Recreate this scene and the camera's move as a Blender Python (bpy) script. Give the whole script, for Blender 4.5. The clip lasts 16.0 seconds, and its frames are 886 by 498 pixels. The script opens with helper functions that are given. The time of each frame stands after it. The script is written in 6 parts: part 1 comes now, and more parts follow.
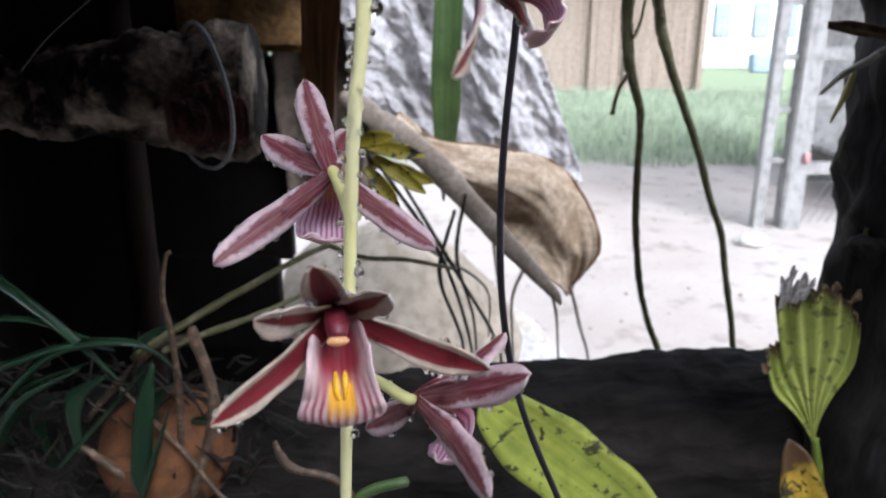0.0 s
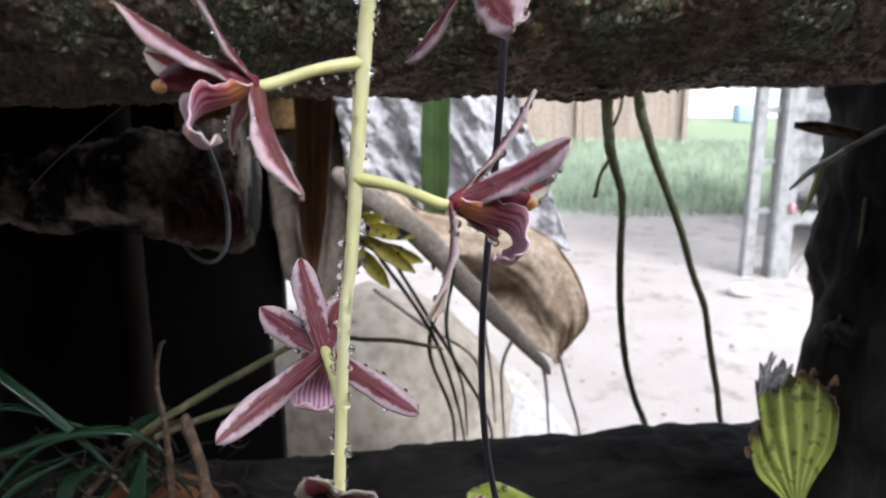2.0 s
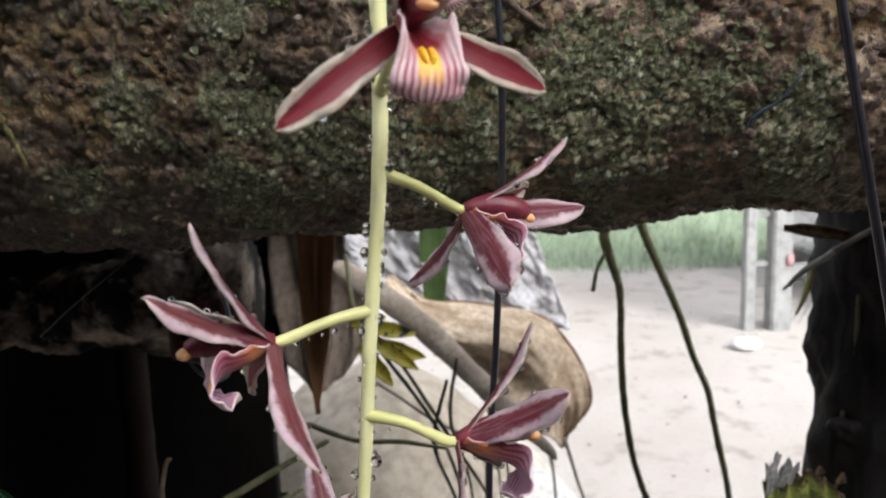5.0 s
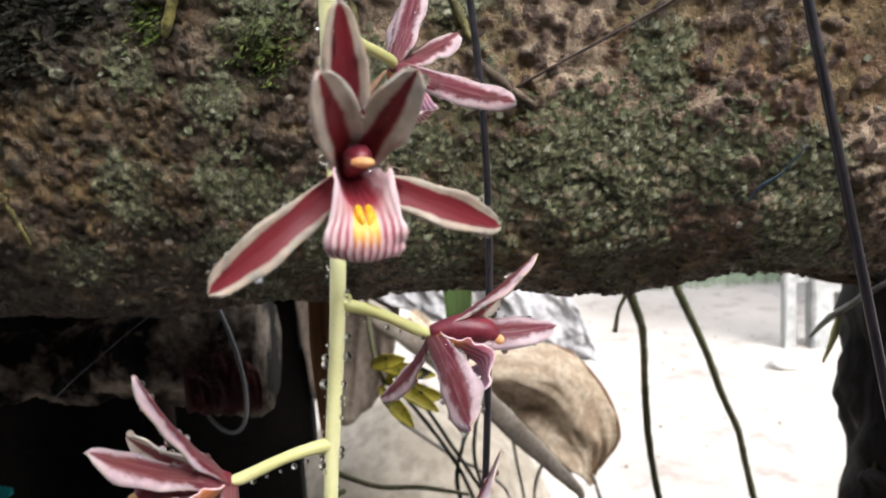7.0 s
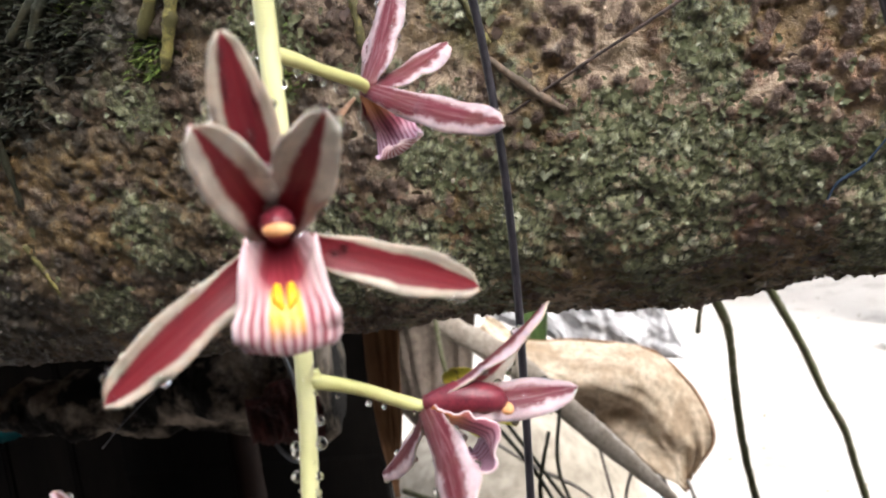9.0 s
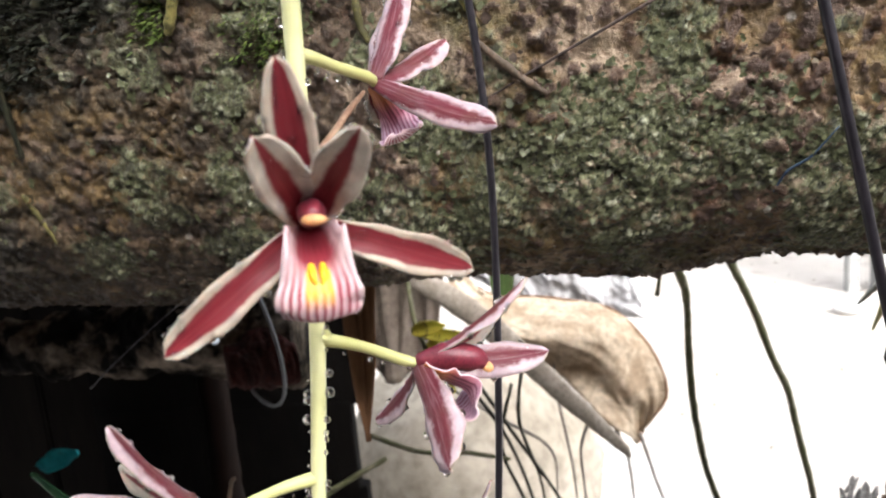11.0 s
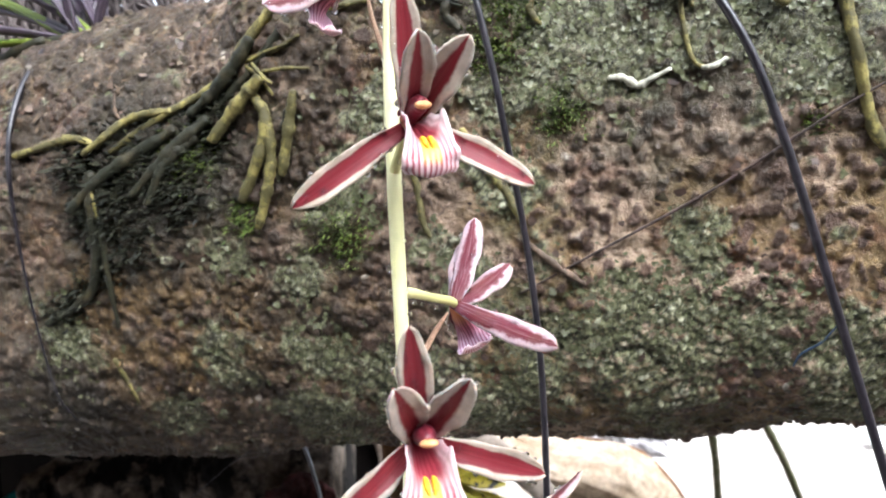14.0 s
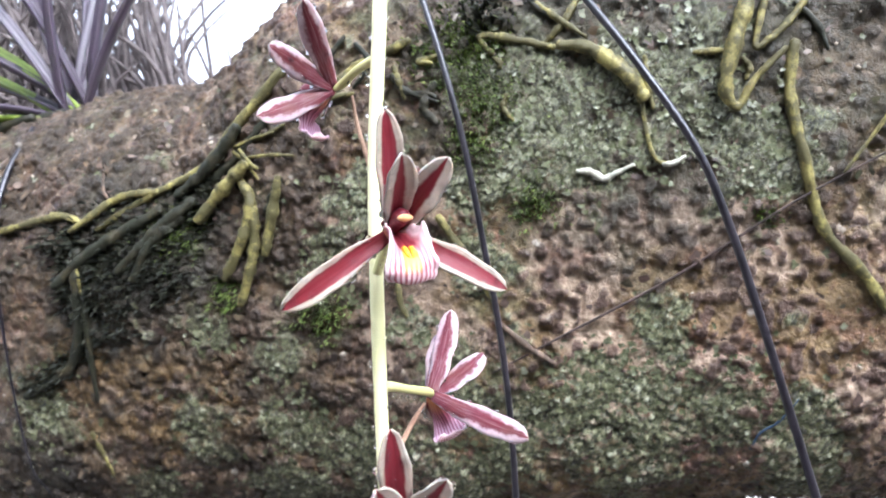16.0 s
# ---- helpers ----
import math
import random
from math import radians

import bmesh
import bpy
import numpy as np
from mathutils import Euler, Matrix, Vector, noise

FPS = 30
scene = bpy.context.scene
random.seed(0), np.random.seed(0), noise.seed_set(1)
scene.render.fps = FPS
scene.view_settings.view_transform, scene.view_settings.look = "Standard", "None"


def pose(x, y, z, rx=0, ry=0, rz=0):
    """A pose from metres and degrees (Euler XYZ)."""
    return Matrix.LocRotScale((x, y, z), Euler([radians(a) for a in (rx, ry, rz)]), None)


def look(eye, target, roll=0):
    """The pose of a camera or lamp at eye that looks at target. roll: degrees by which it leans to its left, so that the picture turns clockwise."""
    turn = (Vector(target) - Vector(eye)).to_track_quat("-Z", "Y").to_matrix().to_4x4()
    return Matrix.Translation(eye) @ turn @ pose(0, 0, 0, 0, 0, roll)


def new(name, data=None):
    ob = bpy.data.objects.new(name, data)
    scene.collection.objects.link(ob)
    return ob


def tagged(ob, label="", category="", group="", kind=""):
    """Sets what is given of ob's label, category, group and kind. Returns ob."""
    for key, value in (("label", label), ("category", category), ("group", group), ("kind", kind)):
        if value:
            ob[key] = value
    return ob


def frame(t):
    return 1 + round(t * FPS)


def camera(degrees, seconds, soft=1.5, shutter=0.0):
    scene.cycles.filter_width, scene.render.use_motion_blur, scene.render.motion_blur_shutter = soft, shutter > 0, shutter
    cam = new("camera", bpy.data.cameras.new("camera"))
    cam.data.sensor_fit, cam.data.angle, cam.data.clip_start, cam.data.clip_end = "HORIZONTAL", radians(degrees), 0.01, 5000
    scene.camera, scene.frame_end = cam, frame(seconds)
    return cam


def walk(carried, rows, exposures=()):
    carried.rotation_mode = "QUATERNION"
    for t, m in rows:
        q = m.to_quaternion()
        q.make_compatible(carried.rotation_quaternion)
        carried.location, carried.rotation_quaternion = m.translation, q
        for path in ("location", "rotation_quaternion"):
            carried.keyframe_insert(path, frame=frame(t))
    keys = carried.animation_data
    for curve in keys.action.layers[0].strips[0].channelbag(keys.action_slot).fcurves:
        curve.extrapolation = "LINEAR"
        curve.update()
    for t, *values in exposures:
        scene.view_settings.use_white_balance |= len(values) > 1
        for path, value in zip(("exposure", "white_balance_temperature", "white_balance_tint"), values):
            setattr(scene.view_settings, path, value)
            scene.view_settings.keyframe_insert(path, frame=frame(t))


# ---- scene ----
# ================= camera =================
cam = camera(61.4, 16.0, 1.8)
cam.data.dof.use_dof, cam.data.dof.focus_distance, cam.data.dof.aperture_fstop = True, 0.158, 34.0
PATH = [
    (0, (0.00137, 0.00111, 1.60227), (-0.00053, 0.19212, 1.54300), 0.22),
    (0.5, (0.00230, 0.00018, 1.60663), (0.00287, 0.19292, 1.55323), 0.65),
    (1, (0.00645, -0.00557, 1.62054), (0.00598, 0.18825, 1.57120), -0.27),
    (1.5, (0.00379, -0.01037, 1.62799), (0.00131, 0.18391, 1.58055), -0.77),
    (2, (0.00312, -0.00535, 1.62823), (0.00348, 0.18913, 1.58153), 0.03),
    (2.5, (0.00465, -0.00309, 1.63274), (0.00609, 0.19237, 1.59037), -0.30),
    (3, (0.00089, -0.00080, 1.63254), (0.00204, 0.19459, 1.58988), -0.07),
    (3.5, (0.00111, 0.00101, 1.63683), (0.00381, 0.19692, 1.59665), -0.53),
    (4, (0.00256, 0.00199, 1.64147), (0.00511, 0.19824, 1.60301), -1.10),
    (4.5, (0.00359, -0.00137, 1.64902), (0.00592, 0.19551, 1.61391), -1.42),
    (5, (0.00262, -0.00706, 1.65783), (0.00350, 0.19052, 1.62682), -1.84),
    (5.2, (0.00319, -0.00780, 1.65915), (0.00386, 0.18993, 1.62908), -1.76),
    (7.3, (0.01731, 0.00357, 1.67592), (0.00467, 0.20151, 1.65021), -3.71),
    (7.5, (0.01888, 0.00902, 1.67630), (0.00140, 0.20637, 1.64895), -4.67),
    (8, (0.02197, 0.01599, 1.67508), (-0.00204, 0.21263, 1.64759), -5.79),
    (8.5, (0.02700, 0.02163, 1.67427), (-0.00033, 0.21779, 1.64644), -6.75),
    (9, (0.02793, 0.02184, 1.67845), (-0.00214, 0.21804, 1.65396), -7.53),
    (9.2, (0.02627, 0.02271, 1.67808), (-0.00405, 0.21879, 1.65293), -7.24),
    (11.3, (0.02648, 0.00319, 1.68888), (0.00411, 0.19811, 1.65005), -4.92),
    (11.5, (0.02803, 0.00130, 1.69142), (0.00406, 0.19622, 1.65359), -5.17),
    (12, (0.02677, -0.00589, 1.69566), (0.00331, 0.19074, 1.66759), -4.61),
    (12.5, (0.02548, -0.01061, 1.69804), (0.00334, 0.18733, 1.67988), -4.09),
    (13, (0.02640, -0.01304, 1.70083), (0.00469, 0.18537, 1.68813), -4.12),
    (13.5, (0.02252, -0.01930, 1.70423), (-0.00269, 0.17895, 1.69630), -4.42),
    (14, (0.02048, -0.02078, 1.70559), (-0.00469, 0.17756, 1.70042), -4.49),
    (14.5, (0.02100, -0.02321, 1.70814), (-0.00265, 0.17538, 1.70705), -4.56),
    (15, (0.02092, -0.02631, 1.71001), (-0.00149, 0.17242, 1.71122), -4.18),
    (15.5, (0.02044, -0.02914, 1.71236), (-0.00025, 0.16972, 1.71739), -4.09),
    (16, (0.02130, -0.03117, 1.71476), (0.00426, 0.16792, 1.72311), -3.92),
]
EXPOSURES = [(0.0, 1.58, 5650, 12), (1.5, 1.60, 5700, 12), (3.5, 1.50, 5850, 10), (5.0, 1.52, 6050, 9), (7.5, 2.02, 6180, 9), (9.0, 2.23, 6200, 9), (12.0, 2.33, 6120, 9), (14.0, 2.62, 5830, 10), (16.0, 2.78, 5480, 12)]
walk(cam, [(t, look(eye, target, roll)) for t, eye, target, roll in PATH], EXPOSURES)

# ================= daylight =================
world = bpy.data.worlds.new("overcast_sky")
scene.world = world
world.use_nodes = True
wn = world.node_tree
sky = wn.nodes.new("ShaderNodeTexSky")
sky.sky_type = "NISHITA"
sky.sun_disc = False
sky.sun_elevation, sky.sun_rotation = radians(40), radians(150)
sky.air_density, sky.dust_density, sky.ozone_density = 1.0, 4.0, 1.0
grey = wn.nodes.new("ShaderNodeHueSaturation")
grey.inputs["Saturation"].default_value = 0.22
wn.links.new(sky.outputs[0], grey.inputs["Color"])
wn.links.new(grey.outputs[0], wn.nodes["Background"].inputs["Color"])
wn.nodes["Background"].inputs["Strength"].default_value = 0.12
sun = new("sun", bpy.data.lights.new("sun", "SUN"))
sun.data.energy, sun.data.angle, sun.data.color = 1.05, radians(50), (1.0, 0.99, 0.97)
sun.matrix_world = look((0.40, -0.74, 1.6 + 0.60), (0, 0, 1.6))


# ================= node helpers =================
def shader(name, rough=0.6, spec=0.4):
    m = bpy.data.materials.new(name)
    m.use_nodes = True
    nt = m.node_tree
    b = nt.nodes["Principled BSDF"]
    b.inputs["Roughness"].default_value = rough
    b.inputs["Specular IOR Level"].default_value = spec
    return m, nt, b


def coords(nt, kind="Object"):
    return nt.nodes.new("ShaderNodeTexCoord").outputs[kind]


def nz(nt, scale, detail=4.0, rough=0.6, vec=None, distort=0.0):
    n = nt.nodes.new("ShaderNodeTexNoise")
    n.inputs["Scale"].default_value = scale
    n.inputs["Detail"].default_value = detail
    n.inputs["Roughness"].default_value = rough
    n.inputs["Distortion"].default_value = distort
    nt.links.new(vec if vec is not None else coords(nt), n.inputs["Vector"])
    return n.outputs["Fac"]


def cells(nt, scale, vec=None, feature="F1", out="Distance", rand=1.0):
    n = nt.nodes.new("ShaderNodeTexVoronoi")
    n.feature = feature
    n.inputs["Scale"].default_value = scale
    n.inputs["Randomness"].default_value = rand
    nt.links.new(vec if vec is not None else coords(nt), n.inputs["Vector"])
    return n.outputs[out]


def stretch(nt, sx, sy, sz, kind="Object"):
    n = nt.nodes.new("ShaderNodeMapping")
    n.inputs["Scale"].default_value = (sx, sy, sz)
    nt.links.new(coords(nt, kind), n.inputs["Vector"])
    return n.outputs[0]


def ramp(nt, fac, *stops):
    n = nt.nodes.new("ShaderNodeValToRGB")
    el = n.color_ramp.elements
    while len(el) < len(stops):
        el.new(0.5)
    for e, (p, c) in zip(el, stops):
        e.position = p
        e.color = (*c, 1) if len(c) == 3 else c
    nt.links.new(fac, n.inputs[0])
    return n.outputs[0]


def step(nt, fac, a, b, lo=0.0, hi=1.0):
    n = nt.nodes.new("ShaderNodeMapRange")
    n.interpolation_type = "SMOOTHSTEP"
    for k, v in (("From Min", a), ("From Max", b), ("To Min", lo), ("To Max", hi)):
        n.inputs[k].default_value = v
    nt.links.new(fac, n.inputs["Value"])
    return n.outputs[0]


def mix(nt, fac, a, b):
    n = nt.nodes.new("ShaderNodeMix")
    n.data_type = "RGBA"
    for sock, v in ((n.inputs[0], fac), (n.inputs[6], a), (n.inputs[7], b)):
        if isinstance(v, (int, float)):
            sock.default_value = v
        elif isinstance(v, tuple):
            sock.default_value = (*v, 1)
        else:
            nt.links.new(v, sock)
    return n.outputs[2]


def calc(nt, op, a, b=0.0):
    n = nt.nodes.new("ShaderNodeMath")
    n.operation = op
    for sock, v in ((n.inputs[0], a), (n.inputs[1], b)):
        if isinstance(v, (int, float)):
            sock.default_value = v
        else:
            nt.links.new(v, sock)
    return n.outputs[0]


def relief(nt, b, height, strength=0.5, dist=0.001):
    n = nt.nodes.new("ShaderNodeBump")
    n.inputs["Strength"].default_value = strength
    n.inputs["Distance"].default_value = dist
    nt.links.new(height, n.inputs["Height"])
    nt.links.new(n.outputs[0], b.inputs["Normal"])


def island(nt):
    return nt.nodes.new("ShaderNodeNewGeometry").outputs["Random Per Island"]


def paint(nt, b, colour):
    if isinstance(colour, tuple):
        b.inputs["Base Color"].default_value = (*colour, 1)
    else:
        nt.links.new(colour, b.inputs["Base Color"])


def mottled(name, dark, light, scale, rough=0.7, bump=0.4, dist=0.001, spec=0.3, fine=6.0, lo=0.3, hi=0.7, dirt=0.55):
    """A two-scale mottled surface."""
    m, nt, b = shader(name, rough, spec)
    a = nz(nt, scale, 5)
    f = nz(nt, scale * fine, 4)
    c = ramp(nt, a, (lo, dark), (hi, light))
    paint(nt, b, mix(nt, step(nt, f, 0.35, 0.75, 0.0, dirt), c, tuple(0.45 * v for v in dark)))
    relief(nt, b, f, bump, dist)
    return m


def grained(name, dark, light, sx, sy, sz, rough=0.75, bump=0.5, dist=0.001):
    """Wood with grain: the noise is stretched along one axis."""
    m, nt, b = shader(name, rough, 0.15)
    v = stretch(nt, sx, sy, sz)
    a = nz(nt, 1.0, 6, 0.65, v, 0.6)
    s = nz(nt, 14.0, 4)
    c = ramp(nt, a, (0.28, dark), (0.72, light))
    paint(nt, b, mix(nt, step(nt, s, 0.4, 0.75, 0.0, 0.6), c, tuple(0.5 * v for v in dark)))
    relief(nt, b, a, bump, dist)
    return m


# ================= materials =================
def make_petal(name, core, edge, margin, mottle=0.0, soft=0.055, brown=0.0, ragged=0.26, point=0.12):
    """Coloured middle band, pale margin; u runs across, v along."""
    m, nt, b = shader(name, 0.42, 0.25)
    uv = nt.nodes.new("ShaderNodeSeparateXYZ")
    nt.links.new(coords(nt, "UV"), uv.inputs[0])
    off = calc(nt, "ABSOLUTE", calc(nt, "SUBTRACT", uv.outputs[0], 0.5))
    wob = calc(nt, "MULTIPLY", calc(nt, "SUBTRACT", nz(nt, 520, 5, 0.7), 0.5), ragged)
    off = calc(nt, "ADD", off, wob)
    tip = calc(nt, "MULTIPLY", step(nt, uv.outputs[1], 0.55, 1.0), point)
    tip = calc(nt, "SUBTRACT", tip, calc(nt, "MULTIPLY", step(nt, uv.outputs[1], 0.50, 0.0), 0.22))
    band = step(nt, calc(nt, "ADD", off, tip), margin - soft, margin + soft)
    veins = nz(nt, 1.0, 3, 0.6, stretch(nt, 26, 1.5, 1, "UV"))
    c = ramp(nt, veins, (0.3, tuple(0.72 * v for v in core)), (0.7, tuple(min(1, 1.2 * v) for v in core)))
    e = ramp(nt, nz(nt, 420, 4), (0.35, tuple(0.74 * v for v in edge)), (0.65, edge))
    c = mix(nt, step(nt, nz(nt, 1.0, 4, 0.7, stretch(nt, 12, 2.2, 1, "UV"), 0.5), 0.42, 0.75, 0.0, mottle), c, e)
    if brown:
        c = mix(nt, step(nt, nz(nt, 120, 4, 0.65), 0.42, 0.66, 0.0, brown), c, (0.15, 0.062, 0.045))
    paint(nt, b, mix(nt, band, c, e))
    b.inputs["Subsurface Weight"].default_value = 0.30
    b.inputs["Subsurface Radius"].default_value = (0.0012, 0.0006, 0.0004)
    relief(nt, b, veins, 0.25, 0.0003)
    thin = nt.nodes.new("ShaderNodeBsdfTranslucent")
    nt.links.new(mix(nt, band, c, e), thin.inputs["Color"])
    both = nt.nodes.new("ShaderNodeMixShader")
    both.inputs[0].default_value = 0.14
    nt.links.new(b.outputs[0], both.inputs[1])
    nt.links.new(thin.outputs[0], both.inputs[2])
    nt.links.new(both.outputs[0], nt.nodes["Material Output"].inputs["Surface"])
    return m


SEPAL_IN = make_petal("sepal_inner", (0.185, 0.0170, 0.025), (0.52, 0.43, 0.34), 0.315, 0.05, 0.045, 0.0, 0.12, 0.07)
PETAL_IN = make_petal("petal_inner", (0.195, 0.0140, 0.021), (0.60, 0.51, 0.42), 0.215, 0.03, 0.065, 0.0, 0.14)
PETAL_OUT = make_petal("petal_outer", (0.135, 0.0140, 0.026), (0.58, 0.43, 0.45), 0.285, 0.34, 0.085, 0.45, 0.42)


def make_lip(inner):
    """Pale lip with radiating red stripes, a yellow keel and a dark red throat."""
    m, nt, b = shader("lip_inner" if inner else "lip_outer", 0.4, 0.4)
    uv = nt.nodes.new("ShaderNodeSeparateXYZ")
    nt.links.new(coords(nt, "UV"), uv.inputs[0])
    u, v = uv.outputs[0], uv.outputs[1]
    w = calc(nt, "ADD", calc(nt, "MULTIPLY", u, 66.0), calc(nt, "MULTIPLY", nz(nt, 190, 3), 7.0))
    s = step(nt, calc(nt, "ADD", calc(nt, "SINE", w), calc(nt, "MULTIPLY", nz(nt, 420, 3), 0.9)), 0.15, 1.15)
    off = calc(nt, "ABSOLUTE", calc(nt, "SUBTRACT", u, 0.5))
    edge = step(nt, off, 0.40, 0.49)
    end = step(nt, v, 0.93, 1.0)
    s = calc(nt, "MULTIPLY", s, calc(nt, "SUBTRACT", 1.0, calc(nt, "MAXIMUM", edge, end)))
    if inner:
        s = calc(nt, "MULTIPLY", s, step(nt, v, 0.40, 0.62))
    pale = ramp(nt, nz(nt, 200, 3), (0.3, (0.56, 0.36, 0.38)), (0.7, (0.70, 0.55, 0.54)))
    red = (0.27, 0.030, 0.048) if inner else (0.22, 0.045, 0.10)
    c = mix(nt, calc(nt, "MULTIPLY", s, 0.88 if inner else 0.75), pale if inner else (0.50, 0.32, 0.40), red)
    if inner:
        deep = step(nt, off, 0.42, 0.22)
        c = mix(nt, calc(nt, "MULTIPLY", step(nt, v, 0.60, 0.34), deep), c, (0.17, 0.010, 0.020))
        c = mix(nt, calc(nt, "MULTIPLY", step(nt, v, 0.82, 0.50, 0.0, 0.45), deep), c, (0.36, 0.055, 0.075))
        two = calc(nt, "ABSOLUTE", calc(nt, "SUBTRACT", off, 0.09))
        arm = calc(nt, "MULTIPLY", step(nt, two, 0.10, 0.05), step(nt, v, 0.44, 0.50))
        mid = step(nt, off, 0.20, 0.09)
        keel = calc(nt, "MULTIPLY", calc(nt, "MAXIMUM", arm, calc(nt, "MULTIPLY", mid, step(nt, v, 0.52, 0.58))), step(nt, calc(nt, "ADD", v, calc(nt, "MULTIPLY", nz(nt, 380, 3), 0.16)), 0.86, 0.66))
        c = mix(nt, keel, c, (0.80, 0.41, 0.03))
    else:
        c = mix(nt, step(nt, v, 0.66, 0.34, 0.0, 0.9), c, mix(nt, s, (0.30, 0.060, 0.085), (0.13, 0.012, 0.026)))
        c = mix(nt, step(nt, v, 0.34, 0.08), c, (0.44, 0.15, 0.05))
    paint(nt, b, c)
    b.inputs["Subsurface Weight"].default_value = 0.15
    b.inputs["Subsurface Radius"].default_value = (0.0012, 0.0006, 0.0005)
    relief(nt, b, calc(nt, "SINE", w), 0.2, 0.0002)
    return m


LIP_IN, LIP_OUT = make_lip(True), make_lip(False)
COLUMN = mottled("column_red", (0.10, 0.007, 0.018), (0.24, 0.030, 0.045), 420, 0.45, 0.2, 0.0002, 0.5)
ANTHER = mottled("anther_yellow", (0.62, 0.28, 0.11), (0.80, 0.48, 0.22), 700, 0.45, 0.2, 0.0002)
CALLUS = mottled("callus_yellow", (0.80, 0.38, 0.01), (0.90, 0.58, 0.04), 500, 0.4, 0.2, 0.0002)
STALK = mottled("flower_stalk_green", (0.65, 0.62, 0.28), (0.77, 0.73, 0.42), 90, 0.35, 0.15, 0.0003, 0.5, 4.0, dirt=0.16)
PEDICEL = mottled("pedicel_yellow_green", (0.52, 0.50, 0.18), (0.66, 0.62, 0.28), 120, 0.4, 0.15, 0.0003, 0.5, 4.0, dirt=0.2)
BRACT = mottled("dry_bract", (0.20, 0.10, 0.06), (0.42, 0.28, 0.18), 300, 0.7, 0.4, 0.0004)


def make_water():
    m, nt, b = shader("rain_water", 0.0, 0.5)
    b.inputs["Transmission Weight"].default_value = 1.0
    b.inputs["IOR"].default_value = 1.33
    b.inputs["Base Color"].default_value = (1, 1, 1, 1)
    return m


WATER = make_water()


def mask(nt, name):
    """A surface mask stored on the mesh."""
    n = nt.nodes.new("ShaderNodeAttribute")
    n.attribute_name = name
    return n.outputs["Fac"]


def spot(nt, centre, wobble, near, far, most):
    """A patch with a ragged edge round a place on the thing."""
    n = nt.nodes.new("ShaderNodeVectorMath")
    n.operation = "DISTANCE"
    nt.links.new(coords(nt), n.inputs[0])
    n.inputs[1].default_value = centre
    d = calc(nt, "ADD", n.outputs["Value"], calc(nt, "MULTIPLY", nz(nt, 45, 5), wobble))
    return step(nt, d, far, near, 0.0, most)


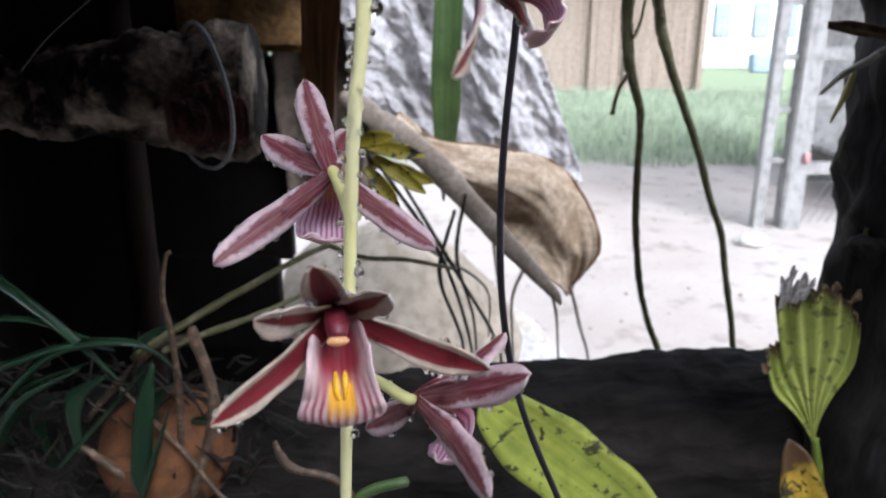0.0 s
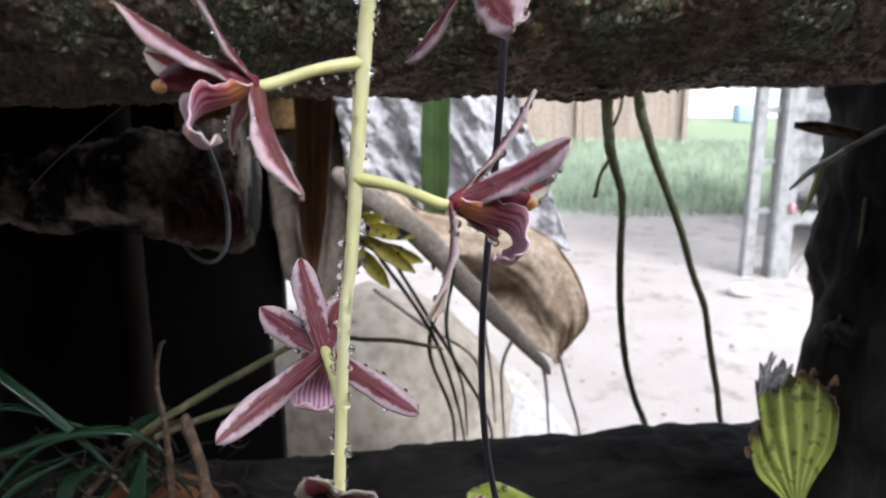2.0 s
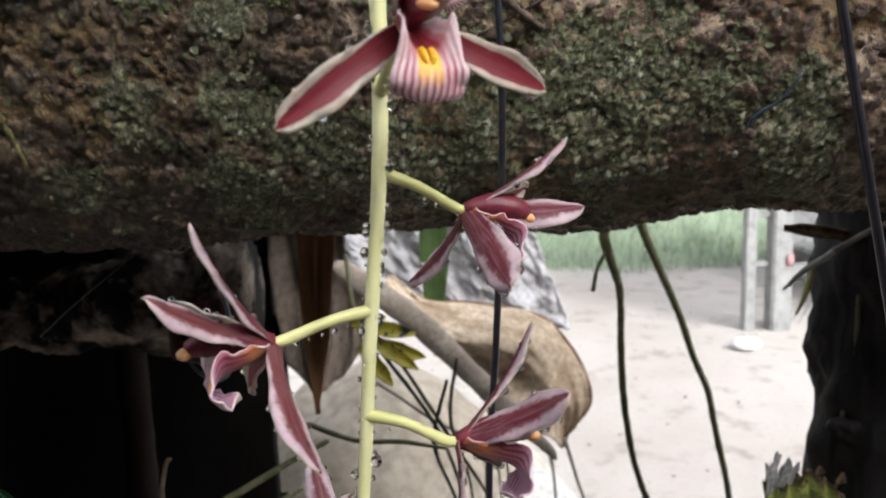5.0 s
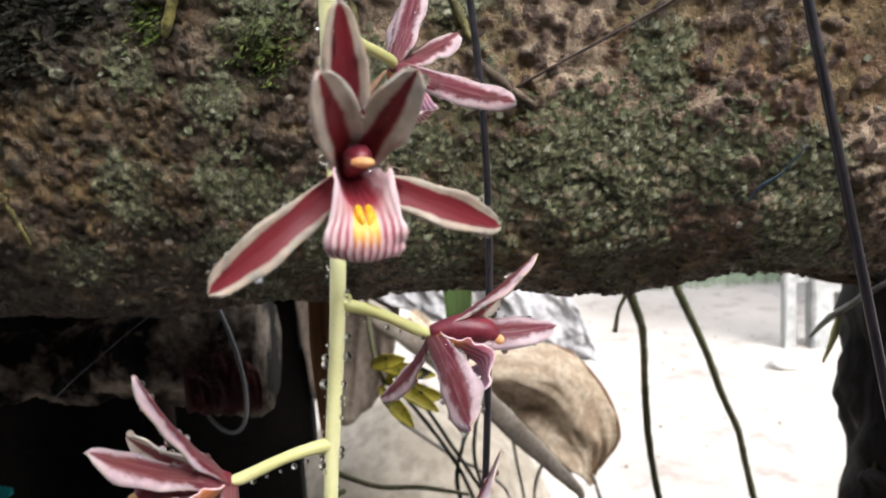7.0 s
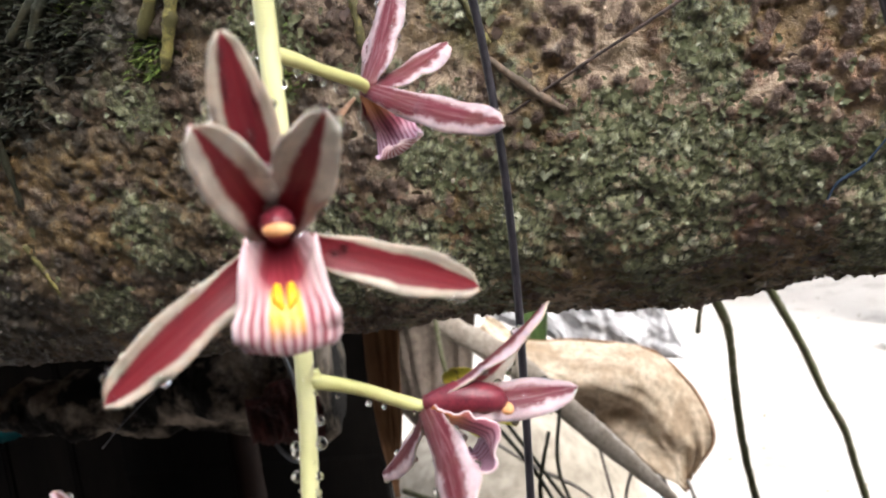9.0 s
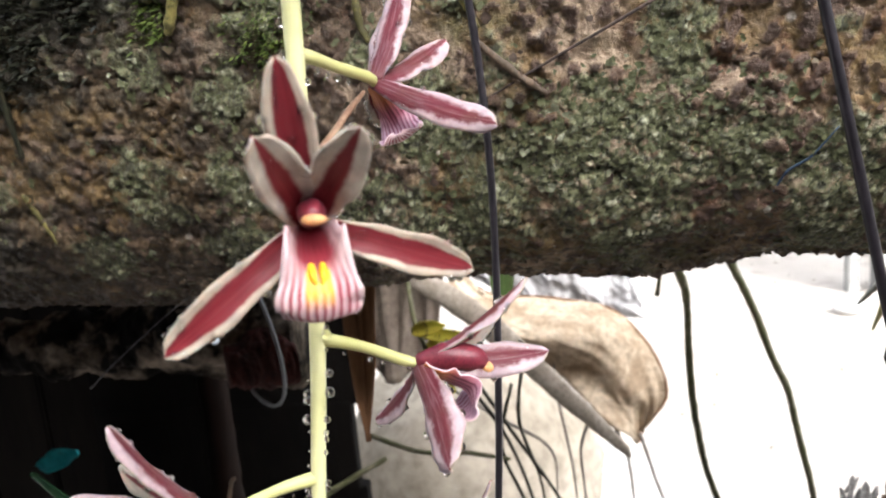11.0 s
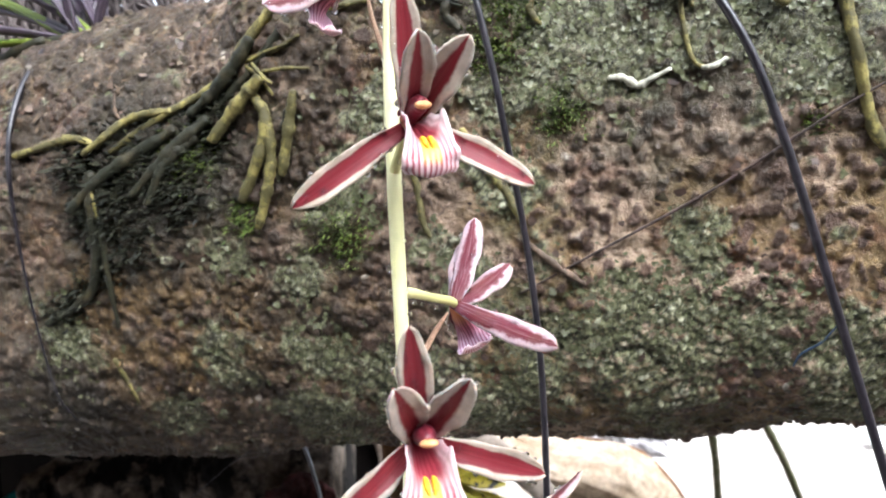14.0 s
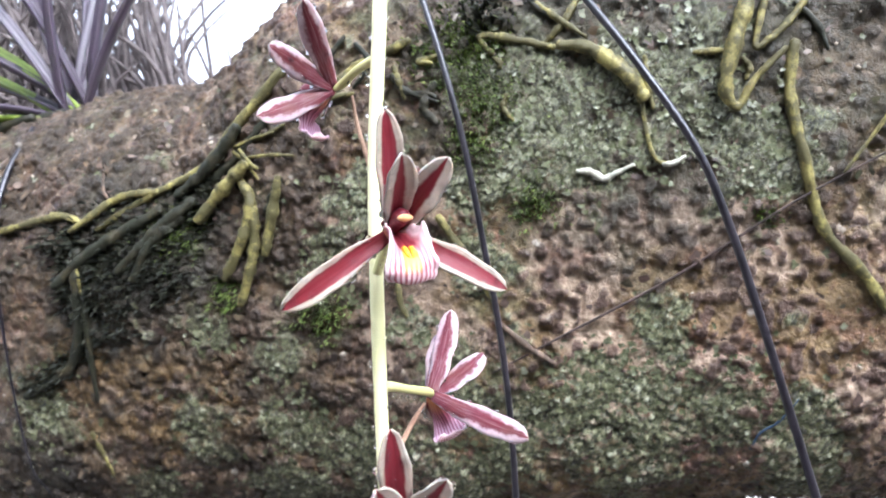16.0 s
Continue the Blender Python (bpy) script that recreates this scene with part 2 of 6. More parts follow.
def make_bark():
    """Wet bark: tan inner bark, brown scales, ochre film, olive algae and grey-green lichen."""
    m, nt, b = shader("mossy_bark", 0.6, 0.45)
    mid = nz(nt, 130, 5, 0.7, None, 0.8)
    fine = nz(nt, 560, 4, 0.7)
    tone = mask(nt, "tone")
    tan = ramp(nt, fine, (0.25, (0.23, 0.145, 0.090)), (0.75, (0.53, 0.395, 0.280)))
    ochre = ramp(nt, fine, (0.25, (0.085, 0.050, 0.019)), (0.75, (0.31, 0.20, 0.085)))
    c = mix(nt, step(nt, nz(nt, 30, 4, 0.65), 0.44, 0.58), tan, ochre)
    dark = ramp(nt, fine, (0.3, (0.022, 0.011, 0.007)), (0.7, (0.105, 0.055, 0.033)))
    c = mix(nt, calc(nt, "SUBTRACT", step(nt, mid, 0.47, 0.60), calc(nt, "MULTIPLY", mask(nt, "bare"), 0.75)), c, dark)
    scale = ramp(nt, tone, (0.0, (0.040, 0.020, 0.013)), (0.35, (0.090, 0.047, 0.030)), (0.7, (0.060, 0.031, 0.020)), (1.0, (0.17, 0.100, 0.064)))
    scale = mix(nt, step(nt, fine, 0.35, 0.7, 0.0, 0.6), scale, (0.036, 0.019, 0.012))
    ruddy = calc(nt, "MULTIPLY", step(nt, nz(nt, 62, 5, 0.7, None, 0.6), 0.50, 0.62), 0.65)
    c = mix(nt, ruddy, c, ramp(nt, fine, (0.3, (0.070, 0.026, 0.016)), (0.7, (0.27, 0.125, 0.075))))
    alga = ramp(nt, fine, (0.3, (0.030, 0.034, 0.010)), (0.7, (0.135, 0.138, 0.055)))
    where = calc(nt, "MULTIPLY", step(nt, nz(nt, 24, 4, 0.6, None, 0.5), 0.46, 0.60), step(nt, nz(nt, 95, 5, 0.7), 0.38, 0.58))
    c = mix(nt, calc(nt, "MULTIPLY", where, calc(nt, "SUBTRACT", 0.85, calc(nt, "MULTIPLY", mask(nt, "bare"), 0.7))), c, alga)
    c = mix(nt, calc(nt, "MULTIPLY", mask(nt, "scale"), 0.94), c, scale)
    # Ragged darker brown area over the left part.
    left_dark = calc(nt, "MULTIPLY", spot(nt, (-0.150, -0.09, 0.080), 0.10, 0.150, 0.235, 0.97), step(nt, nz(nt, 75, 5, 0.7, None, 0.6), 0.40, 0.58, 0.40, 1.0))
    c = mix(nt, left_dark, c, ramp(nt, fine, (0.3, (0.011, 0.0065, 0.003)), (0.7, (0.060, 0.034, 0.013))))
    gold = calc(nt, "MULTIPLY", spot(nt, (-0.112, -0.085, 0.048), 0.06, 0.050, 0.085, 0.85), step(nt, nz(nt, 90, 5, 0.7), 0.44, 0.56))
    c = mix(nt, gold, c, ramp(nt, fine, (0.3, (0.075, 0.042, 0.012)), (0.7, (0.31, 0.19, 0.065))))
    c = mix(nt, spot(nt, (-0.105, -0.095, 0.112), 0.07, 0.045, 0.085, 0.85), c, (0.016, 0.016, 0.010))
    c = mix(nt, spot(nt, (-0.160, -0.075, 0.030), 0.06, 0.035, 0.070, 0.9), c, (0.016, 0.014, 0.010))
    # Crown darkened against strong top light; the shade is put into the colour.
    c = mix(nt, spot(nt, (0.075, -0.11, 0.185), 0.08, 0.085, 0.150, 0.75), c, (0.030, 0.026, 0.015))
    c = mix(nt, spot(nt, (0.150, -0.10, 0.075), 0.06, 0.030, 0.060, 0.8), c, (0.035, 0.024, 0.015))
    c = mix(nt, calc(nt, "MULTIPLY", step(nt, cells(nt, 110), 0.20, 0.10), step(nt, nz(nt, 50, 2), 0.57, 0.68)), c, (0.44, 0.38, 0.31))
    leafy = ramp(nt, tone, (0.0, (0.085, 0.084, 0.034)), (0.4, (0.180, 0.182, 0.088)), (0.8, (0.270, 0.270, 0.150)), (1.0, (0.42, 0.415, 0.29)))
    leafy = mix(nt, step(nt, fine, 0.40, 0.70, 0.0, 0.55), leafy, (0.065, 0.062, 0.028))
    leafy = mix(nt, mask(nt, "gap"), leafy, (0.030, 0.028, 0.016))
    thin = step(nt, nz(nt, 210, 4, 0.7), 0.36, 0.50, 0.25, 1.0)
    c = mix(nt, calc(nt, "MULTIPLY", mask(nt, "lichen"), thin), c, leafy)
    # Second crown darkening, over the lichen too, again offsetting top light by colour.
    dull = calc(nt, "MULTIPLY", spot(nt, (0.065, -0.11, 0.165), 0.08, 0.080, 0.140, 0.7), step(nt, nz(nt, 110, 5, 0.7), 0.40, 0.60, 0.35, 1.0))
    c = mix(nt, dull, c, (0.040, 0.036, 0.018))
    # Ragged darker patch on the left, laid over the lichen.
    dull = calc(nt, "MULTIPLY", spot(nt, (-0.150, -0.09, 0.085), 0.09, 0.110, 0.190, 0.6), step(nt, nz(nt, 100, 5, 0.7), 0.40, 0.60, 0.25, 1.0))
    c = mix(nt, dull, c, (0.034, 0.024, 0.012))
    paint(nt, b, c)
    h = calc(nt, "ADD", calc(nt, "MULTIPLY", mid, 1.2), fine)
    relief(nt, b, h, 0.9, 0.0016)
    nt.links.new(step(nt, fine, 0.3, 0.7, 0.24, 0.75), b.inputs["Roughness"])
    return m


BARK = make_bark()


def make_island(name, *cols, rough=0.65, scale=500, spec=0.35, bump=0.5):
    m, nt, b = shader(name, rough, spec)
    n = len(cols)
    c = ramp(nt, island(nt), *[(i / (n - 1), col) for i, col in enumerate(cols)])
    f = nz(nt, scale, 4)
    paint(nt, b, mix(nt, step(nt, f, 0.3, 0.75, 0.0, 0.7), c, tuple(0.3 * v for v in cols[0])))
    relief(nt, b, f, bump, 0.0006)
    return m


SCALE_MAT = make_island("bark_scales", (0.035, 0.022, 0.016), (0.13, 0.078, 0.055), (0.070, 0.042, 0.032), (0.21, 0.145, 0.10), (0.10, 0.058, 0.045), rough=0.5, spec=0.5)
FLAKES = make_island("bark_flakes", (0.045, 0.028, 0.016), (0.15, 0.098, 0.052), (0.07, 0.042, 0.024), (0.105, 0.105, 0.052), (0.24, 0.17, 0.105), (0.055, 0.050, 0.024), (0.14, 0.085, 0.040), (0.30, 0.24, 0.17), rough=0.5, spec=0.45)
LICHEN = make_island("grey_green_lichen", (0.095, 0.098, 0.042), (0.165, 0.170, 0.084), (0.240, 0.245, 0.140), (0.12, 0.128, 0.055), (0.36, 0.36, 0.25), rough=0.42, spec=0.5)
HUMUS = make_island("black_wet_humus", (0.007, 0.008, 0.004), (0.018, 0.020, 0.009), (0.036, 0.036, 0.016), rough=0.6, scale=900)
MOSS = make_island("green_moss", (0.05, 0.080, 0.012), (0.10, 0.14, 0.022), (0.17, 0.21, 0.035), rough=0.75, scale=900)
CRUMB = make_island("pale_bark_crumbs", (0.30, 0.24, 0.17), (0.42, 0.36, 0.28), (0.22, 0.15, 0.095), (0.46, 0.42, 0.35), rough=0.8)


def make_root(name, dark, light, moss):
    m, nt, b = shader(name, 0.6, 0.35)
    a = nz(nt, 150, 5, 0.65)
    c = ramp(nt, a, (0.3, dark), (0.7, light))
    c = mix(nt, step(nt, nz(nt, 130, 6, 0.75), 0.38, 0.54, 0.0, 0.92), c, moss)
    paint(nt, b, c)
    relief(nt, b, nz(nt, 500, 4), 0.5, 0.0008)
    return m


ROOT = make_root("orchid_root", (0.12, 0.095, 0.028), (0.37, 0.315, 0.10), (0.058, 0.050, 0.018))
TWIG = make_root("dark_red_twig", (0.045, 0.026, 0.022), (0.13, 0.085, 0.07), (0.03, 0.02, 0.016))
ROOT_DARK = make_root("old_dark_root", (0.009, 0.008, 0.005), (0.050, 0.040, 0.016), (0.013, 0.014, 0.006))
ROOT_BROWN = make_root("brown_root", (0.09, 0.055, 0.035), (0.26, 0.17, 0.11), (0.06, 0.04, 0.025))
ROOT_TIP = mottled("white_root_tip", (0.40, 0.38, 0.28), (0.68, 0.66, 0.57), 200, 0.5, 0.2, 0.0004)
AERIAL = make_root("aerial_root", (0.085, 0.075, 0.045), (0.25, 0.215, 0.13), (0.10, 0.10, 0.04))
WIRE = mottled("black_wire", (0.006, 0.005, 0.007), (0.026, 0.021, 0.026), 120, 0.32, 0.3, 0.0003, 0.5)
STEEL = mottled("grey_steel_wire", (0.22, 0.23, 0.25), (0.42, 0.43, 0.45), 200, 0.4, 0.2, 0.0002, 0.6)
# Near black: shade is put into the colour of the added boards.
SHADE_WOOD = grained("near_black_shade_boards", (0.002, 0.0015, 0.0012), (0.009, 0.0065, 0.005), 60, 60, 9, 0.95)
TRUNK = grained("black_wet_trunk", (0.007, 0.006, 0.0055), (0.048, 0.042, 0.039), 90, 90, 14, 0.7, 0.9, 0.002)
# Far below real bark: the shade under the log is put into this colour.
LOWLOG = grained("shaded_fallen_log", (0.0016, 0.0013, 0.0012), (0.030, 0.025, 0.021), 20, 60, 60, 0.9, 1.0, 0.006)
BEAM = mottled("old_grey_beam", (0.007, 0.005, 0.0035), (0.48, 0.385, 0.30), 34, 0.85, 0.9, 0.003, 0.2, 5.0, 0.44, 0.66)
BEAM_RED = mottled("red_rotten_wood", (0.014, 0.004, 0.003), (0.11, 0.024, 0.018), 60, 0.8, 0.8, 0.002)
BLUE_THREAD = mottled("blue_grey_thread", (0.035, 0.055, 0.09), (0.09, 0.13, 0.19), 300, 0.8, 0.3, 0.0003)
# Red-brown timber taken near black: the dark corner's shade is in the colour.
PROP_WOOD = grained("shaded_red_brown_timber", (0.004, 0.0014, 0.0008), (0.013, 0.0042, 0.002), 60, 60, 9)
TAN_WOOD = mottled("tan_board", (0.08, 0.042, 0.016), (0.42, 0.25, 0.10), 32, 0.8, 0.5, 0.002)
BROWN_SHEATH = grained("brown_leaf_sheath", (0.16, 0.075, 0.035), (0.38, 0.20, 0.10), 160, 160, 8)
CLOTH = mottled("dirty_white_sacking", (0.44, 0.415, 0.41), (0.66, 0.635, 0.63), 26, 0.85, 0.4, 0.002, 0.2)
DRY_SHEATH = mottled("dry_palm_sheath", (0.42, 0.30, 0.195), (0.80, 0.65, 0.48), 26, 0.8, 0.4, 0.003, lo=0.38, hi=0.62)
DRY_STRAW = mottled("dry_dark_straw", (0.07, 0.055, 0.055), (0.20, 0.165, 0.15), 60, 0.8, 0.5, 0.002)
BROWN_SACK = mottled("brown_sacking", (0.13, 0.10, 0.08), (0.27, 0.215, 0.17), 20, 0.9, 0.5, 0.003, 0.2)
DARK_FIBRE = make_island("dark_wet_fibre", (0.004, 0.003, 0.002), (0.014, 0.010, 0.006), (0.028, 0.018, 0.010), (0.008, 0.010, 0.004), rough=0.6)
DRY_STALK = mottled("dry_brown_stalk", (0.28, 0.225, 0.175), (0.50, 0.42, 0.345), 40, 0.8, 0.5, 0.002)
DRY_GREY = mottled("dry_grey_stalk", (0.20, 0.17, 0.14), (0.36, 0.31, 0.27), 45, 0.8, 0.5, 0.002)
CREAM_STONE = mottled("cream_stone", (0.46, 0.41, 0.34), (0.66, 0.60, 0.52), 7, 0.85, 0.4, 0.004)
# Cream stone toned down: the dimmer light on it is put into the colour.
DIM_STONE = mottled("pale_stone", (0.30, 0.25, 0.19), (0.50, 0.43, 0.345), 7, 0.85, 0.4, 0.004)
CEMENT = mottled("cement_block", (0.48, 0.46, 0.43), (0.66, 0.63, 0.59), 9, 0.85, 0.4, 0.003)
TORN = mottled("papery_torn_leaf", (0.24, 0.22, 0.21), (0.70, 0.67, 0.63), 320, 0.7, 0.4, 0.0006)
BROWN_TORN = mottled("brown_torn_leaf", (0.05, 0.03, 0.02), (0.22, 0.14, 0.08), 220, 0.8, 0.4, 0.0006)
HUSK = mottled("coconut_husk", (0.045, 0.014, 0.005), (0.32, 0.14, 0.055), 17, 0.75, 0.6, 0.002)


def make_leaf(name, dark, light, spots, veins=9.0, spot_scale=60.0, brown=0.0):
    m, nt, b = shader(name, 0.42, 0.4)
    v = nz(nt, 1.0, 3, 0.5, stretch(nt, veins, 0.6, 1, "UV"))
    c = ramp(nt, v, (0.32, dark), (0.68, light))
    hole = calc(nt, "MAXIMUM", step(nt, nz(nt, spot_scale * 1.9, 3, 0.6, None, 0.4), 0.61, 0.65), step(nt, nz(nt, spot_scale * 0.62, 5, 0.65, None, 0.5), 0.585, 0.63))
    c = mix(nt, step(nt, nz(nt, spot_scale * 0.5, 4), 0.45, 0.70, 0.0, 0.55), c, tuple(0.55 * x for x in dark))
    c = mix(nt, calc(nt, "MULTIPLY", hole, spots), c, (0.03, 0.028, 0.015))
    if brown:
        uv = nt.nodes.new("ShaderNodeSeparateXYZ")
        nt.links.new(coords(nt, "UV"), uv.inputs[0])
        far = calc(nt, "ADD", uv.outputs[1], calc(nt, "MULTIPLY", nz(nt, 40, 4), 0.25))
        c = mix(nt, step(nt, far, 1.0 - brown + 0.06, 1.0 - brown + 0.16), c, (0.075, 0.042, 0.018))
    paint(nt, b, c)
    b.inputs["Subsurface Weight"].default_value = 0.1
    b.inputs["Subsurface Radius"].default_value = (0.001, 0.002, 0.0005)
    relief(nt, b, v, 0.4, 0.001)
    return m


LEAF_SPOT = make_leaf("spotted_yellow_green_leaf", (0.18, 0.225, 0.03), (0.35, 0.37, 0.07), 0.97, 9, 85)
LEAF_FAN = make_leaf("pleated_green_leaf", (0.33, 0.38, 0.075), (0.53, 0.57, 0.16), 0.6, 16, 75, 0.03)
LEAF_YELLOW = make_leaf("yellow_blotched_leaf", (0.34, 0.21, 0.02), (0.60, 0.42, 0.05), 1.0, 6, 110, 0.22)
LEAF_MOTTLE = make_leaf("mottled_old_leaf", (0.36, 0.30, 0.025), (0.60, 0.50, 0.07), 1.0, 6, 130)
LEAF_DARK = make_leaf("dark_green_leaf", (0.006, 0.018, 0.010), (0.020, 0.048, 0.022), 0.2, 6, 60)
LEAF_DARK.node_tree.nodes["Principled BSDF"].inputs["Roughness"].default_value = 0.14
LEAF_STRAP = make_leaf("green_strap_leaf", (0.04, 0.075, 0.02), (0.085, 0.13, 0.04), 0.3, 8, 50)
LEAF_LIME = make_leaf("lime_leaf_base", (0.14, 0.19, 0.025), (0.24, 0.30, 0.05), 0.2, 8, 60)
LEAF_PURPLE = make_leaf("purple_green_leaf", (0.032, 0.022, 0.034), (0.10, 0.075, 0.092), 0.2, 8, 60)


def make_ground():
    """Trodden pale earth with darker damp patches."""
    m, nt, b = shader("trodden_earth", 0.9, 0.2)
    big, mid, fine = nz(nt, 0.5, 4), nz(nt, 3.5, 5, 0.65), nz(nt, 40, 5, 0.7)
    c = ramp(nt, big, (0.35, (0.43, 0.375, 0.325)), (0.65, (0.53, 0.485, 0.44)))
    c = mix(nt, step(nt, mid, 0.52, 0.70, 0.0, 0.7), c, (0.28, 0.23, 0.19))
    c = mix(nt, step(nt, fine, 0.56, 0.72, 0.0, 0.5), c, (0.20, 0.17, 0.14))
    pos = nt.nodes.new("ShaderNodeSeparateXYZ")
    nt.links.new(coords(nt), pos.inputs[0])
    turf = step(nt, calc(nt, "ADD", pos.outputs[1], calc(nt, "MULTIPLY", mid, 1.2)), 9.0, 9.8)
    c = mix(nt, turf, c, (0.30, 0.36, 0.22))
    paint(nt, b, c)
    relief(nt, b, calc(nt, "ADD", mid, fine), 0.6, 0.02)
    return m


GROUND = make_ground()
# Paler than real grass: the bright haze over the yard is put into the colour.
GRASS = make_island("grass_blades", (0.36, 0.44, 0.30), (0.43, 0.50, 0.36), (0.50, 0.55, 0.43), scale=3)
PLANK_WALL = grained("brown_plank_wall", (0.27, 0.21, 0.165), (0.38, 0.31, 0.25), 9, 9, 0.7, 0.85, 0.5, 0.01)
WHITEWASH = mottled("white_painted_wall", (0.66, 0.67, 0.68), (0.82, 0.82, 0.82), 0.8, 0.8, 0.3, 0.01)
BLUE_PLASTIC = mottled("blue_plastic", (0.30, 0.40, 0.52), (0.42, 0.52, 0.62), 2.0, 0.5, 0.2, 0.01)
TEAL_PLASTIC = mottled("teal_plastic", (0.02, 0.40, 0.44), (0.06, 0.58, 0.62), 20.0, 0.4, 0.2, 0.001)
PINK_PLASTIC = mottled("pink_plastic", (0.42, 0.22, 0.22), (0.55, 0.32, 0.31), 20.0, 0.5, 0.2, 0.001)
POST_WOOD = grained("grey_post_wood", (0.22, 0.215, 0.205), (0.36, 0.35, 0.335), 20, 20, 1.6, 0.85, 0.6, 0.006)
TIN = mottled("rusty_tin_roof", (0.16, 0.14, 0.13), (0.32, 0.29, 0.27), 1.5, 0.7, 0.3, 0.01)
WHITE_BOWL = mottled("white_plastic", (0.72, 0.71, 0.68), (0.84, 0.83, 0.81), 12, 0.5, 0.2, 0.002)


# ================= geometry helpers =================
BASE = {}
V3 = np.array


def put_mesh(name, geo, mats, parent=None, label="", smooth=True, origin=None):
    """Links one mesh object. geo: verts, faces, and optionally per-vertex uv and per-face material."""
    verts, faces = geo[0], geo[1]
    uv = geo[2] if len(geo) > 2 else None
    slot = geo[3] if len(geo) > 3 else None
    org = BASE[parent] if parent is not None else V3(origin if origin is not None else (0, 0, 0), float)
    me = bpy.data.meshes.new(name)
    verts = np.asarray(verts, float) - org
    me.from_pydata(verts.tolist(), [], [list(map(int, f)) for f in faces])
    for m in mats if isinstance(mats, (list, tuple)) else [mats]:
        me.materials.append(m)
    if uv is not None:
        lay = me.uv_layers.new(name="uv")
        idx = np.empty(len(me.loops), dtype=np.int32)
        me.loops.foreach_get("vertex_index", idx)
        lay.data.foreach_set("uv", np.asarray(uv, float)[idx].ravel())
    if slot is not None:
        me.polygons.foreach_set("material_index", np.asarray(slot, dtype=np.int32))
    me.polygons.foreach_set("use_smooth", np.full(len(me.polygons), smooth))
    me.update()
    ob = new(name, me)
    if parent is not None:
        ob.parent = parent
    else:
        ob.location = org
    BASE[ob] = org
    if label:
        ob["label"] = label
    return ob


def part(name, geo, mats, parent, label="", smooth=True):
    return put_mesh(name, geo, mats, parent, label, smooth)


def thing(name, at, label, category, group="", kind=""):
    ob = new(name)
    ob.location = at
    ob.empty_display_size = 0.01
    BASE[ob] = V3(at, float)
    return tagged(ob, label, category, group, kind)


def solo(name, geo, mats, label, category, at, group="", kind="", smooth=True):
    return tagged(put_mesh(name, geo, mats, None, "", smooth, at), label, category, group, kind)


def join(*geos):
    """One mesh from several."""
    vs, fs, us, n = [], [], [], 0
    uv = all(len(g) > 2 and g[2] is not None for g in geos)
    for g in geos:
        vs.append(np.asarray(g[0], float))
        fs += [tuple(i + n for i in f) for f in g[1]]
        if uv:
            us.append(np.asarray(g[2], float))
        n += len(g[0])
    return (np.concatenate(vs), fs, np.concatenate(us)) if uv else (np.concatenate(vs), fs)


def smooth_path(pts, n):
    """Catmull-Rom through the points, n samples."""
    p = V3(pts, float)
    p = np.vstack([2 * p[0] - p[1], p, 2 * p[-1] - p[-2]])
    s = np.linspace(0, len(p) - 3 - 1e-9, n)
    i, f = s.astype(int), (s % 1)[:, None]
    a, b, c, d = p[i], p[i + 1], p[i + 2], p[i + 3]
    return 0.5 * (2 * b + (c - a) * f + (2 * a - 5 * b + 4 * c - d) * f**2 + (3 * b - a - 3 * c + d) * f**3)


def unit(v):
    v = V3(v, float)
    return v / (np.linalg.norm(v) + 1e-12)


def tube(pts, radii, n=24, sides=8, rough=0.0, seed=0, flat=1.0):
    """A tapering round rod along a smooth path, closed at the ends."""
    p = smooth_path(pts, n)
    r = np.interp(np.linspace(0, 1, n), np.linspace(0, 1, len(radii)), radii) if hasattr(radii, "__len__") else np.full(n, radii)
    rng = np.random.RandomState(seed)
    t = np.gradient(p, axis=0)
    t /= np.linalg.norm(t, axis=1)[:, None] + 1e-12
    up = V3((0, 0, 1.0)) if abs(t[0][2]) < 0.9 else V3((0, 1.0, 0))
    verts = []
    for k in range(n):
        a = unit(np.cross(t[k], up))
        b = np.cross(a, t[k])
        up = b
        ang = np.arange(sides) * 2 * np.pi / sides
        rr = r[k] * (1 + rough * (rng.rand(sides) - 0.5) * 2)
        verts.append(p[k] + rr[:, None] * (np.cos(ang)[:, None] * a + flat * np.sin(ang)[:, None] * b))
    verts = np.concatenate(verts + [p[:1] - t[:1] * r[0] * 0.5, p[-1:] + t[-1:] * r[-1] * 0.5])
    faces = [(k * sides + j, k * sides + (j + 1) % sides, (k + 1) * sides + (j + 1) % sides, (k + 1) * sides + j) for k in range(n - 1) for j in range(sides)]
    e = n * sides
    faces += [(e, (j + 1) % sides, j) for j in range(sides)]
    faces += [(e + 1, (n - 1) * sides + j, (n - 1) * sides + (j + 1) % sides) for j in range(sides)]
    return verts, faces


